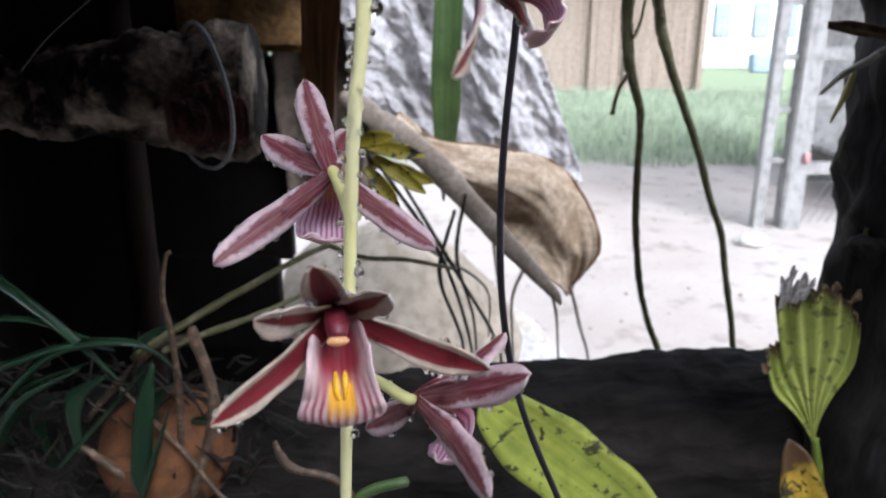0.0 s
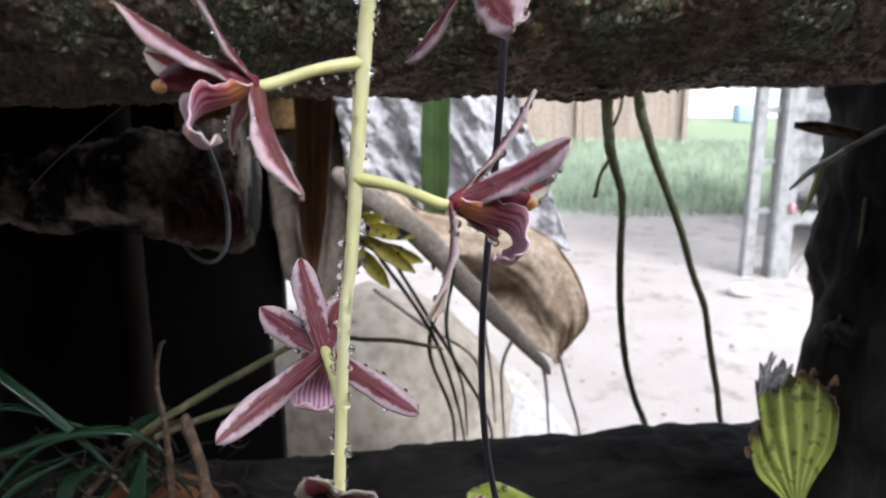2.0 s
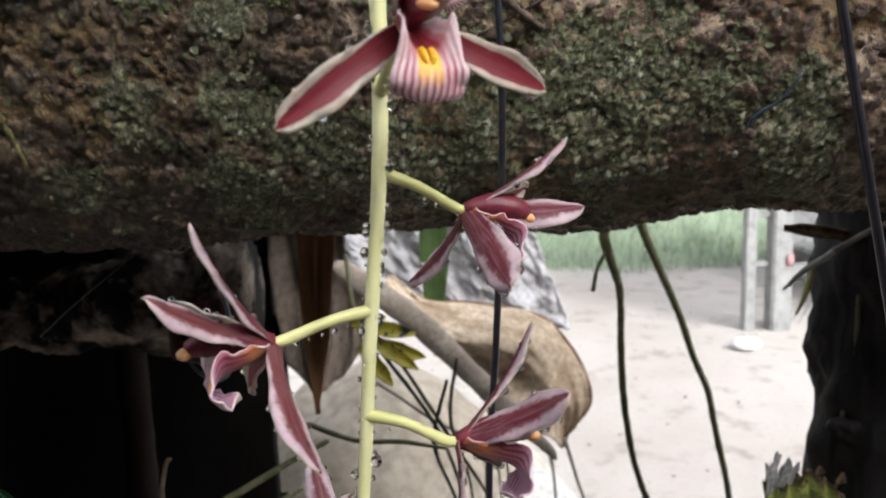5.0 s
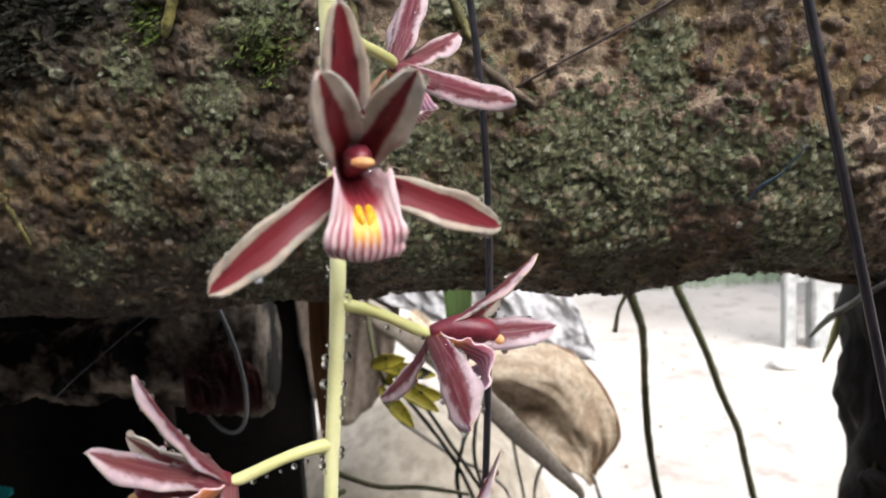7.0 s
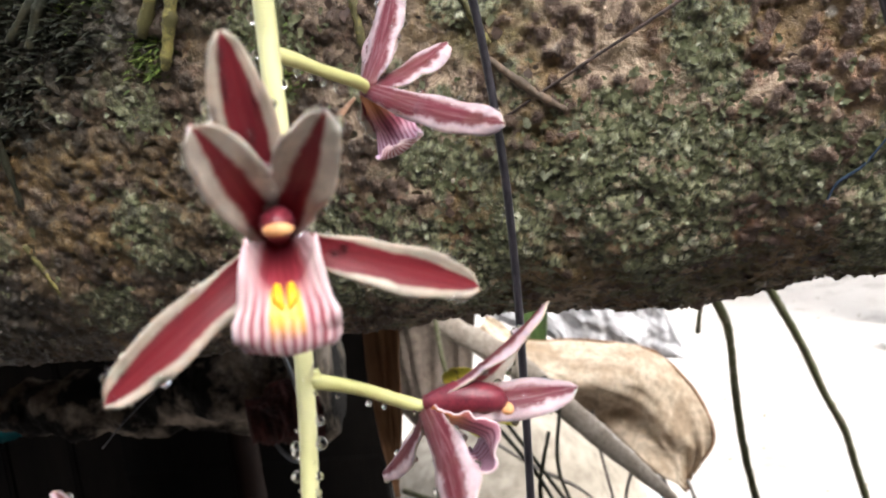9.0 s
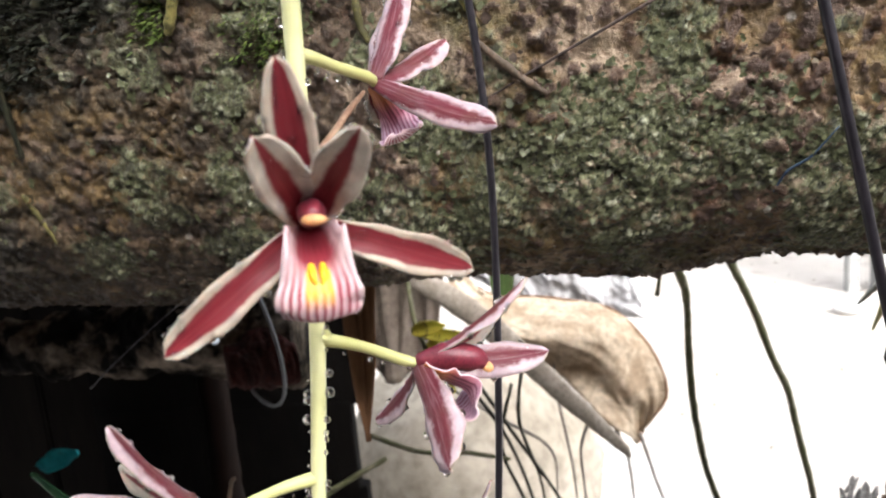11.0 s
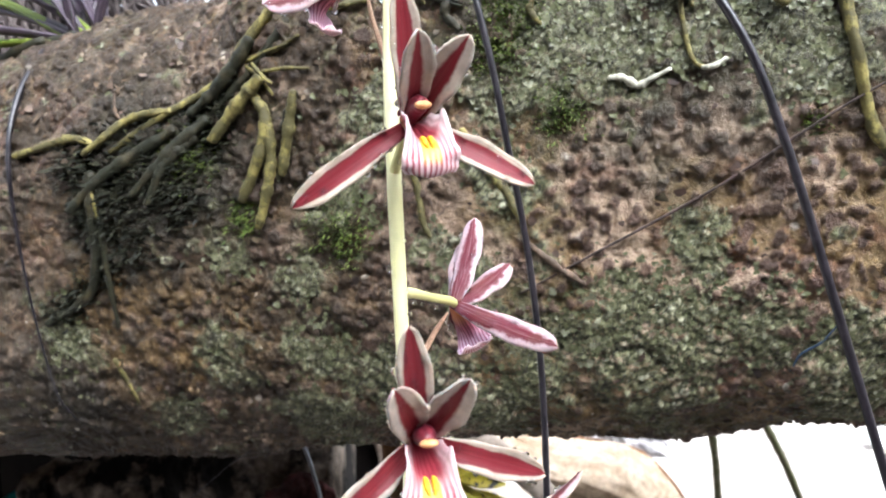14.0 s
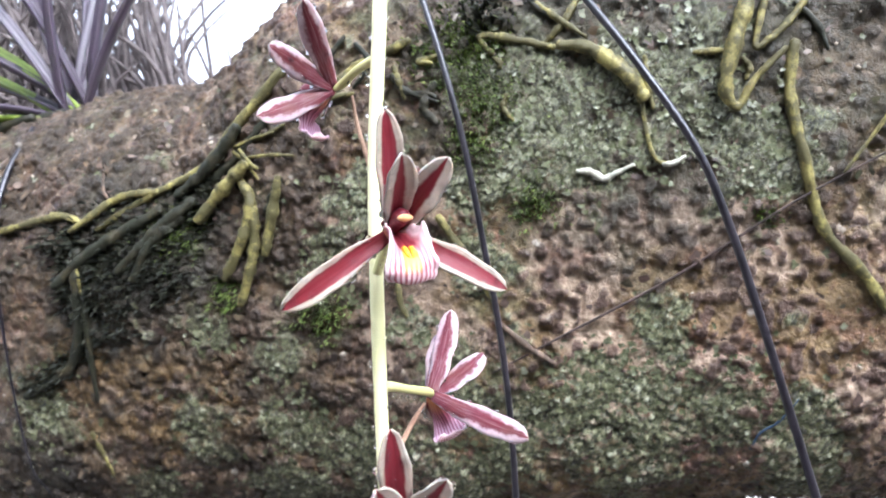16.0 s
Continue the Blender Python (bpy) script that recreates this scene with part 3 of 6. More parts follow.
def sheet(grid, thick=0.0, normal=None):
    """A grid (nv, nu, 3) as a closed sheet with an inner and an outer side, uv and two material slots."""
    nv, nu, _ = grid.shape
    uu, vv = np.meshgrid(np.linspace(0, 1, nu), np.linspace(0, 1, nv))
    du, dv = np.gradient(grid, axis=1), np.gradient(grid, axis=0)
    nn = np.cross(du, dv)
    nn /= np.linalg.norm(nn, axis=2)[..., None] + 1e-12
    if normal is not None and (nn.reshape(-1, 3) @ V3(normal)).mean() < 0:
        nn = -nn
    a, b = grid.reshape(-1, 3), (grid - nn * thick).reshape(-1, 3)
    n = nv * nu
    faces, slot = [], []
    for i in range(nv - 1):
        for j in range(nu - 1):
            q = (i * nu + j, i * nu + j + 1, (i + 1) * nu + j + 1, (i + 1) * nu + j)
            faces.append(q)
            slot.append(0)
            faces.append(tuple(n + k for k in q[::-1]))
            slot.append(1)
    rim = [j for j in range(nu)] + [i * nu + nu - 1 for i in range(1, nv)] + [(nv - 1) * nu + j for j in range(nu - 2, -1, -1)] + [i * nu for i in range(nv - 2, 0, -1)]
    for k in range(len(rim)):
        p, q = rim[k], rim[(k + 1) % len(rim)]
        faces.append((p, n + p, n + q, q))
        slot.append(0)
    uv = np.stack([uu.ravel(), vv.ravel()], 1)
    return np.vstack([a, b]), faces, np.vstack([uv, uv]), slot


def blade(at, way, inner, length, width, bulge=0.06, cup=0.15, thick=0.0004, nu=9, nv=18, wide_at=0.58, base=0.3, wave=0.03, tipp=0.85, droop=(0, 0, 0), twist=0.0, seed=0):
    """A petal or leaf: from at along way, its inner side towards inner."""
    rng = np.random.RandomState(seed)
    d = unit(way)
    n = V3(inner, float) - d * (V3(inner, float) @ d)
    n = unit(n) if np.linalg.norm(n) > 0.05 else unit(np.cross(d, (1, 0, 0.1)))
    s = np.cross(d, n)
    ph = rng.rand(4) * 6.28
    g = np.zeros((nv, nu, 3))
    for i, v in enumerate(np.linspace(0, 1, nv)):
        if v < wide_at:
            w = base + (1 - base) * math.sin(v / wide_at * math.pi / 2) ** 1.1
        else:
            w = max(1 - ((v - wide_at) / (1 - wide_at)) ** 2, 0.0) ** tipp
        w = max(w, 0.04) * width / 2
        c = V3(at) + length * (d * v + n * bulge * 4 * v * (1 - v)) + V3(droop) * v * v
        a = twist * v
        s2, n2 = s * math.cos(a) + n * math.sin(a), n * math.cos(a) - s * math.sin(a)
        for j, u in enumerate(np.linspace(-1, 1, nu)):
            ripple = wave * width * abs(u) ** 3 * (math.sin(9 * v + ph[0] + (3 if u > 0 else 0)) + 0.6 * math.sin(21 * v + ph[1]))
            edge = 1 + 0.05 * math.sin(17 * v + ph[2] + u) * abs(u)
            g[i, j] = c + s2 * (u * w * edge) + n2 * (cup * w * (u * u - 0.3) + ripple)
    return sheet(g, thick, n)


def ball(at, r, seg=12, rings=8, squash=(1, 1, 1), rough=0.0, seed=0):
    rng = np.random.RandomState(seed)
    vs, fs = [], []
    for i in range(1, rings):
        th = math.pi * i / rings
        for j in range(seg):
            a = 2 * math.pi * j / seg
            k = 1 + rough * (rng.rand() - 0.5) * 2
            vs.append([k * math.sin(th) * math.cos(a), k * math.sin(th) * math.sin(a), k * math.cos(th)])
    vs += [[0, 0, 1], [0, 0, -1]]
    for i in range(rings - 2):
        for j in range(seg):
            fs.append((i * seg + j, (i + 1) * seg + j, (i + 1) * seg + (j + 1) % seg, i * seg + (j + 1) % seg))
    e = (rings - 1) * seg
    fs += [(e, j, (j + 1) % seg) for j in range(seg)] + [(e + 1, (rings - 2) * seg + (j + 1) % seg, (rings - 2) * seg + j) for j in range(seg)]
    return V3(vs) * r * V3(squash) + V3(at), fs


def box(lo, hi, bevel=0.004):
    """A box with bevelled edges."""
    bm = bmesh.new()
    bmesh.ops.create_cube(bm, size=1.0)
    lo, hi = V3(lo, float), V3(hi, float)
    for v in bm.verts:
        v.co = Vector((lo + hi) / 2 + V3(v.co) * (hi - lo))
    bmesh.ops.bevel(bm, geom=bm.edges[:], offset=bevel, segments=2, affect="EDGES", clamp_overlap=True)
    bm.verts.index_update()
    out = V3([v.co[:] for v in bm.verts]), [tuple(v.index for v in f.verts) for f in bm.faces]
    bm.free()
    return out


def _hash(i):
    h = (i[:, 0] * 374761393 + i[:, 1] * 668265263 + i[:, 2] * 1442695041) & 0xFFFFFFFF
    h = ((h ^ (h >> 13)) * 1274126177) & 0xFFFFFFFF
    return ((h ^ (h >> 16)) & 0xFFFF) / 65535.0


def vnoise(p):
    """Smooth value noise, 0 to 1, for rows of points."""
    i = np.floor(p).astype(np.int64)
    f = p - i
    f = f * f * (3 - 2 * f)
    out = np.zeros(len(p))
    for c in range(8):
        o = V3([(c >> 0) & 1, (c >> 1) & 1, (c >> 2) & 1])
        w = np.prod(np.where(o, f, 1 - f), axis=1)
        out += w * _hash(i + o)
    return out


def fbm(p, scale, octaves=4, gain=0.5):
    total, amp, norm_ = np.zeros(len(p)), 1.0, 0.0
    for k in range(octaves):
        total += amp * vnoise(p * scale + 17.3 * k)
        norm_ += amp
        amp, scale = amp * gain, scale * 2.03
    return total / norm_ - 0.5


def scatter(tv, tf, at, nrm, size, rng, jitter=0.25, lift=0.0):
    """Many copies of a small template standing on a surface, joined into one mesh."""
    n = len(at)
    ref = np.where(np.abs(nrm[:, 2:3]) < 0.9, V3([[0, 0, 1.0]]), V3([[1.0, 0, 0]]))
    a = np.cross(nrm, ref)
    a /= np.linalg.norm(a, axis=1)[:, None]
    b = np.cross(nrm, a)
    ang = rng.rand(n) * 2 * np.pi
    a, b = a * np.cos(ang)[:, None] + b * np.sin(ang)[:, None], b * np.cos(ang)[:, None] - a * np.sin(ang)[:, None]
    t = tv[None] * (1 + jitter * (rng.rand(n, len(tv), 3) - 0.5) * 2)
    vs = at[:, None] + size[:, None, None] * (t[..., 0:1] * a[:, None] + t[..., 1:2] * b[:, None] + (t[..., 2:3] + lift) * nrm[:, None])
    k = len(tv)
    fs = [tuple(i + m * k for i in f) for m in range(n) for f in tf]
    return vs.reshape(-1, 3), fs


# ================= the mossy log =================
def log_section(x):
    zc = 1.700 + 0.01 * x
    xx = np.clip(x, -0.25, 0.2)
    return zc, zc - (1.6195 + 0.03 * x), 0.126 + 0.17 * xx + 0.026 / (1 + np.exp(-(np.clip(x, -0.3, 0.3) + 0.056) / 0.010)) - 0.010 * np.exp(-((x + 0.086) / 0.022) ** 2)


def log_at(x, th):
    """Point of the undisturbed log; th: 0 front, 90 top, -90 underside."""
    x, th = np.asarray(x, float), np.asarray(th, float)
    zc, hb, ht = log_section(x)
    s, c = np.sin(th), np.cos(th)
    k = np.where(s > 0, 0.85, 0.60)
    z = zc + np.where(s > 0, ht, hb) * np.sign(s) * np.abs(s) ** k
    y = 0.2995 - 0.09 * x - 0.086 * np.sign(c) * np.abs(c) ** k - 0.26 * (z - 1.69)
    return np.stack([x + 0 * z, y, z], -1)


def log_bumps(p):
    q = fbm(p + 7, 190, 4, 0.6)
    pit = np.minimum(np.abs(fbm(p * V3([0.6, 1, 1]) + 21, 75, 3)) * 9, 1.0)
    return 0.010 * fbm(p, 18, 2) + 0.0036 * fbm(p + 3, 60, 3) + 0.0028 * q - 0.0010 * (1 - pit)


def log_skin(x, th):
    """Point and outward normal on the real bark."""
    p = log_at(x, th)
    e = 0.01
    n = np.cross(log_at(x, th + e) - p, log_at(x + 0.002, th) - p)
    n /= np.linalg.norm(n, axis=-1)[..., None] + 1e-12
    flip = np.sign((n * (p - np.stack([p[..., 0], 0 * p[..., 0] + 0.30, 0 * p[..., 0] + 1.705], -1))).sum(-1))
    n = n * np.where(flip == 0, 1, flip)[..., None]
    return p + n * log_bumps(p.reshape(-1, 3)).reshape(p.shape[:-1])[..., None], n


def log_th(x, z):
    zc, hb, ht = log_section(x)
    s = (z - zc) / (ht if z > zc else hb)
    return math.copysign(math.asin(min(abs(s), 0.999) ** (1 / (0.85 if s > 0 else 0.60))), s)


def on_log(x, z, lift=0.0):
    p, n = log_skin(V3([x]), V3([log_th(x, z)]))
    return p[0] + n[0] * lift


mossy_log = thing("mossy_log", (0, 0.3, 1.62), "thick horizontal log with wet lichen-covered mossy bark", "log")


def worley(p, scale, seed):
    """Cell noise: nearest and second distances and a random number of the cell."""
    q = p * scale + seed
    i = np.floor(q).astype(np.int64)
    d1, d2, who = np.full(len(p), 9.0), np.full(len(p), 9.0), np.zeros(len(p))
    for o in [(a, b, c) for a in (-1, 0, 1) for b in (-1, 0, 1) for c in (-1, 0, 1) if abs(a) + abs(b) + abs(c) < 3]:
        c = i + V3(o)
        h = _hash(c)
        at = c + np.stack([h, (h * 157.31) % 1, (h * 911.7) % 1], 1)
        d = np.linalg.norm(at - q, axis=1)
        near = d < d1
        d2 = np.where(near, d1, np.minimum(d2, d))
        who = np.where(near, (h * 53.17) % 1, who)
        d1 = np.where(near, d, d1)
    return d1, d2, who


def smooth01(x, a, b):
    t = np.clip((x - a) / (b - a), 0, 1)
    return t * t * (3 - 2 * t)


def patchy(p, places, soft=1.0):
    """How deep a point lies in the nearest of some patches (x, z, radius)."""
    out = np.zeros(len(p))
    for x, z, r in places:
        out = np.maximum(out, np.exp(-(((p[:, 0] - x) ** 2 + (p[:, 2] - z) ** 2) / (soft * r * r))))
    return out


PATCHES = [(0.066, 1.698, 0.009), (0.064, 1.673, 0.016), (0.088, 1.668, 0.014), (0.071, 1.686, 0.006), (0.052, 1.668, 0.016), (0.088, 1.683, 0.006), (0.035, 1.672, 0.016), (0.105, 1.664, 0.010), (0.046, 1.683, 0.010), (-0.083, 1.700, 0.009), (-0.039, 1.720, 0.012), (-0.060, 1.690, 0.008),
           (-0.094, 1.668, 0.010), (-0.029, 1.655, 0.016), (0.098, 1.745, 0.014), (0.040, 1.755, 0.018), (0.012, 1.720, 0.010), (-0.055, 1.668, 0.012), (-0.15, 1.675, 0.014), (0.075, 1.775, 0.014), (0.000, 1.680, 0.012), (-0.115, 1.643, 0.010), (-0.06, 1.640, 0.014), (0.0, 1.642, 0.014), (0.06, 1.648, 0.014), (0.11, 1.648, 0.014),
           (0.020, 1.748, 0.014), (0.060, 1.752, 0.014), (0.028, 1.770, 0.016), (0.055, 1.770, 0.012), (0.082, 1.757, 0.012), (-0.020, 1.745, 0.012), (0.015, 1.655, 0.012), (-0.012, 1.700, 0.008)]
BARE = [(0.085, 1.708, 0.030), (0.050, 1.718, 0.026), (0.115, 1.700, 0.028), (0.100, 1.685, 0.022), (0.045, 1.700, 0.018), (-0.065, 1.712, 0.014), (-0.105, 1.692, 0.014), (-0.075, 1.672, 0.014), (-0.125, 1.665, 0.014), (-0.09, 1.765, 0.012), (-0.025, 1.692, 0.012)]


def bark_relief(p):
    """Fine relief of the bark and its masks: scales, lichen, gaps, bare wood and a random tone."""
    bend = np.stack([fbm(p + k, 160, 2) for k in (1.0, 5.0, 9.0)], 1) * 0.0035
    bare = np.clip(patchy(p, BARE, 1.6) * 1.3 + 1.2 * fbm(p + 41, 45, 3), 0, 1)
    d1, d2, who = worley(p + bend * 0.6, 255, 3.7)
    have = np.clip(0.30 + 2.2 * fbm(p + 31, 34, 3) + 0.45 * bare, 0.06, 0.85)
    scale = (who < have) * smooth01(d1, 0.68 - 0.20 * (who * 7 % 1), 0.62 - 0.24 * (who * 7 % 1))
    depth = patchy(p, PATCHES, 1.5) + 2.3 * fbm(p + 11, 85, 4, 0.6)
    lichen = smooth01(depth, 0.50, 0.62)
    e1, e2, whom = worley(p + bend, 430, 11.3)
    gap = lichen * (1 - smooth01(e2 - e1, 0.02, 0.22))
    scale = scale * (1 - lichen)
    h = 0.00085 * scale + 0.00035 * scale * smooth01(d1, 0.05, 0.40) + lichen * (0.0003 + 0.0011 * (1 - smooth01(e1, 0.0, 0.75)) * (0.4 + whom)) - 0.0006 * (1 - lichen) * smooth01(fbm(p + 3, 260, 2), 0.05, 0.22)
    return h, {"scale": scale, "lichen": lichen, "gap": gap, "bare": bare, "tone": np.where(lichen > 0.4, whom, (who * 19.7) % 1)}


lx = np.concatenate([np.linspace(-0.62, -0.18, 60, endpoint=False), np.linspace(-0.18, 0.17, 600, endpoint=False), np.linspace(0.17, 0.62, 60)])
tf = np.linspace(-1.85, 1.95, 40001)
arc = np.concatenate([[0], np.cumsum(np.linalg.norm(np.diff(log_at(0 * tf, tf), axis=0), axis=1))])
lt = np.concatenate([np.interp(np.linspace(0, arc[-1], 500, endpoint=False), arc, tf), np.linspace(1.95, 2 * np.pi - 1.85, 50, endpoint=False)])
gx, gt = np.meshgrid(lx, lt, indexing="ij")
skin, skin_n = log_skin(gx.ravel(), gt.ravel())
fine_h, masks = bark_relief(skin)
skin = skin + skin_n * fine_h[:, None]
nx_, nt_ = len(lx), len(lt)
ii, jj = np.meshgrid(np.arange(nx_ - 1), np.arange(nt_), indexing="ij")
j2 = (jj + 1) % nt_
quads = np.stack([ii * nt_ + jj, ii * nt_ + j2, (ii + 1) * nt_ + j2, (ii + 1) * nt_ + jj], -1).reshape(-1, 4)
caps = [tuple(range(nt_ - 1, -1, -1)), tuple((nx_ - 1) * nt_ + k for k in range(nt_))]
bark = part("bark", (skin, [*map(tuple, quads), *caps]), BARK, mossy_log)
for key, val in masks.items():
    bark.data.attributes.new(key, "FLOAT", "POINT").data.foreach_set("value", val.astype(np.float32))

rng = np.random.RandomState(4)


def log_spots(n, x0, x1, t0, t1, density=None, near=None):
    """Random places on the bark, thinned by a density or gathered round centres (x, z, radius)."""
    if near is not None:
        xs, ts = [], []
        for x, z, r in near:
            k = int(n * r * r / sum(c[2] ** 2 for c in near))
            q = rng.randn(k, 2) * r * 0.55
            xs += list(x + q[:, 0])
            ts += [log_th(x, min(max(z + dz, 1.622), 1.80)) for dz in q[:, 1]]
        x, t = V3(xs), V3(ts)
    else:
        x, t = x0 + (x1 - x0) * rng.rand(n), t0 + (t1 - t0) * rng.rand(n)
    p, nn = log_skin(x, t)
    if density is not None:
        keep = rng.rand(len(p)) < density(p)
        p, nn = p[keep], nn[keep]
    return p, nn


def dome(seg, h):
    a = np.arange(seg) * 2 * np.pi / seg
    v = np.vstack([np.stack([np.cos(a), np.sin(a), 0 * a - 0.25], 1), np.stack([0.75 * np.cos(a), 0.75 * np.sin(a), 0 * a + h * 0.8], 1), [[0, 0, h * 0.85]]])
    f = [(i, (i + 1) % seg, seg + (i + 1) % seg, seg + i) for i in range(seg)] + [(seg + i, seg + (i + 1) % seg, 2 * seg) for i in range(seg)]
    return v, f


def flake():
    """A lifted chip of bark."""
    v = V3([[-1.0, -0.5, -0.15], [0.2, -0.8, -0.1], [1.0, -0.2, 0.30], [0.8, 0.6, 0.42], [-0.2, 0.75, 0.20], [-0.9, 0.4, 0.0], [0.1, 0.0, 0.22]])
    return v, [(6, k, (k + 1) % 6) for k in range(6)]


sp, sn = log_spots(2600, -0.22, 0.22, -1.3, 1.5, lambda p: np.clip(0.4 + 4.0 * fbm(p, 30, 2) + 0.5 * (p[:, 0] > 0), 0.05, 1))
part("scaly_bark", scatter(*flake(), sp, sn, 0.0008 + 0.0012 * rng.rand(len(sp)) ** 2, rng, 0.38), SCALE_MAT, mossy_log, "dark brown flaking bark scales")["kind"] = "stuff"
sp, sn = log_spots(9000, -0.22, 0.22, -1.45, 1.5, lambda p: np.clip(0.62 + 3.0 * fbm(p + 9, 45, 3), 0.08, 1) * np.where(p[:, 0] < -0.05, 0.45, 1.0) * np.where((p[:, 0] > 0.025) & (np.abs(p[:, 2] - 1.708) < 0.026), 0.4, 1.0))
part("flaky_bark", scatter(*flake(), sp, sn, 0.0005 + 0.0013 * rng.rand(len(sp)) ** 1.7, rng, 0.45), FLAKES, mossy_log, "curling tan and brown bark flakes")["kind"] = "stuff"
sp, sn = log_spots(900, -0.22, 0.22, -1.2, 1.5, lambda p: np.clip(0.4 + 4 * fbm(p + 5, 40, 2), 0.03, 1))
part("bark_litter", scatter(*dome(5, 0.4), sp, sn, 0.0004 + 0.0014 * rng.rand(len(sp)) ** 3, rng, 0.5), CRUMB, mossy_log, "pale tan bark crumbs")["kind"] = "stuff"


def lobe():
    """A crinkled lichen lobe: a wavy fan lifting at its edge."""
    a = np.linspace(-1.9, 1.9, 8)
    rim = np.stack([np.cos(a) * 1.0 + 0.1, np.sin(a), 0.22 + 0.14 * np.cos(3.1 * a)], 1)
    ring = np.stack([np.cos(a) * 0.55, np.sin(a) * 0.55, 0.10 + 0.10 * np.sin(4 * a)], 1)
    v = np.vstack([[[-0.35, 0, -0.05]], ring, rim])
    f = [(0, 1 + i, 2 + i) for i in range(7)] + [(1 + i, 9 + i, 10 + i, 2 + i) for i in range(7)]
    return v, f


lp, ln = log_spots(5500, 0, 0, 0, 0, None, PATCHES)
part("lichen", scatter(*lobe(), lp, ln, 0.0006 + 0.0011 * rng.rand(len(lp)) ** 1.5, rng, 0.5, 0.25), LICHEN, mossy_log, "crinkled grey-green leafy lichen")["kind"] = "stuff"
lp, ln = log_spots(3000, -0.22, 0.22, -1.2, 1.5, lambda p: np.clip(0.35 + 4.5 * fbm(p + 11, 34, 3), 0.0, 1))
part("lichen_crust", scatter(*lobe(), lp, ln, 0.0004 + 0.0010 * rng.rand(len(lp)) ** 1.5, rng, 0.45, 0.02), LICHEN, mossy_log)["kind"] = "stuff"
MOSSY = [(0.030, 1.737, 0.008), (0.018, 1.770, 0.012), (-0.042, 1.706, 0.010), (0.098, 1.728, 0.004), (-0.09, 1.738, 0.010), (0.01, 1.785, 0.014), (-0.075, 1.715, 0.007), (0.012, 1.755, 0.008)]
mp, mn = log_spots(4200, 0, 0, 0, 0, None, MOSSY)
spike = V3([[-0.22, 0, 0], [0.22, 0, 0], [0.12, 0.25, 0.8], [0.0, 0.55, 1.25]]), [(0, 1, 2), (0, 2, 3)]
part("moss", scatter(*spike, mp, mn, 0.0009 + 0.0012 * rng.rand(len(mp)), rng, 0.3), MOSS, mossy_log, "bright green moss cushions")["kind"] = "stuff"
HUMUS_AT = [(-0.105, 1.733, 0.014), (-0.125, 1.722, 0.012), (-0.085, 1.740, 0.010), (-0.115, 1.712, 0.010), (-0.13, 1.735, 0.010), (-0.095, 1.722, 0.009), (-0.088, 1.744, 0.009), (-0.075, 1.752, 0.007), (0.02, 1.795, 0.008), (-0.130, 1.715, 0.007), (-0.128, 1.700, 0.006), (-0.148, 1.687, 0.007), (-0.140, 1.694, 0.005)]
hp, hn = log_spots(4600, 0, 0, 0, 0, None, HUMUS_AT)
part("humus", scatter(*spike, hp, hn, 0.0010 + 0.0022 * rng.rand(len(hp)) ** 1.5, rng, 0.4), HUMUS, mossy_log, "black wet humus and rootlets")["kind"] = "stuff"


# ================= the flower spike =================
def aim(az, el):
    """A direction: az from the viewer's side round to the right, el upwards, in degrees."""
    a, e = radians(az), radians(el)
    return V3([math.sin(a) * math.cos(e), -math.cos(a) * math.cos(e), math.sin(e)])


STEM = [(-0.0175, 0.112, 1.490), (-0.0164, 0.112, 1.524), (-0.0148, 0.112, 1.556), (-0.0132, 0.112, 1.585), (-0.0113, 0.112, 1.601), (-0.0094, 0.1122, 1.624), (-0.0070, 0.1135, 1.648), (-0.0060, 0.115, 1.668),
        (-0.0058, 0.117, 1.6945), (-0.0046, 0.119, 1.735), (-0.0015, 0.122, 1.774), (0.002, 0.132, 1.82), (0.004, 0.160, 1.86), (0.006, 0.20, 1.87)]
stem_fine = smooth_path(STEM, 300)


def stem_at(z):
    return stem_fine[int(np.argmin(np.abs(stem_fine[:260, 2] - z)))]


spike_thing = thing("orchid_flower_spike", STEM[0], "hanging pale green orchid spike with wet maroon flowers", "orchid")
g = tube(STEM, [0.00085, 0.0010, 0.00105, 0.0011, 0.0012, 0.0013, 0.0014, 0.0015, 0.0016, 0.0018, 0.0020], 160, 12, 0.03, 2)
part("stalk", g, STALK, spike_thing, "smooth pale yellow-green flower stalk")
DROPS = []


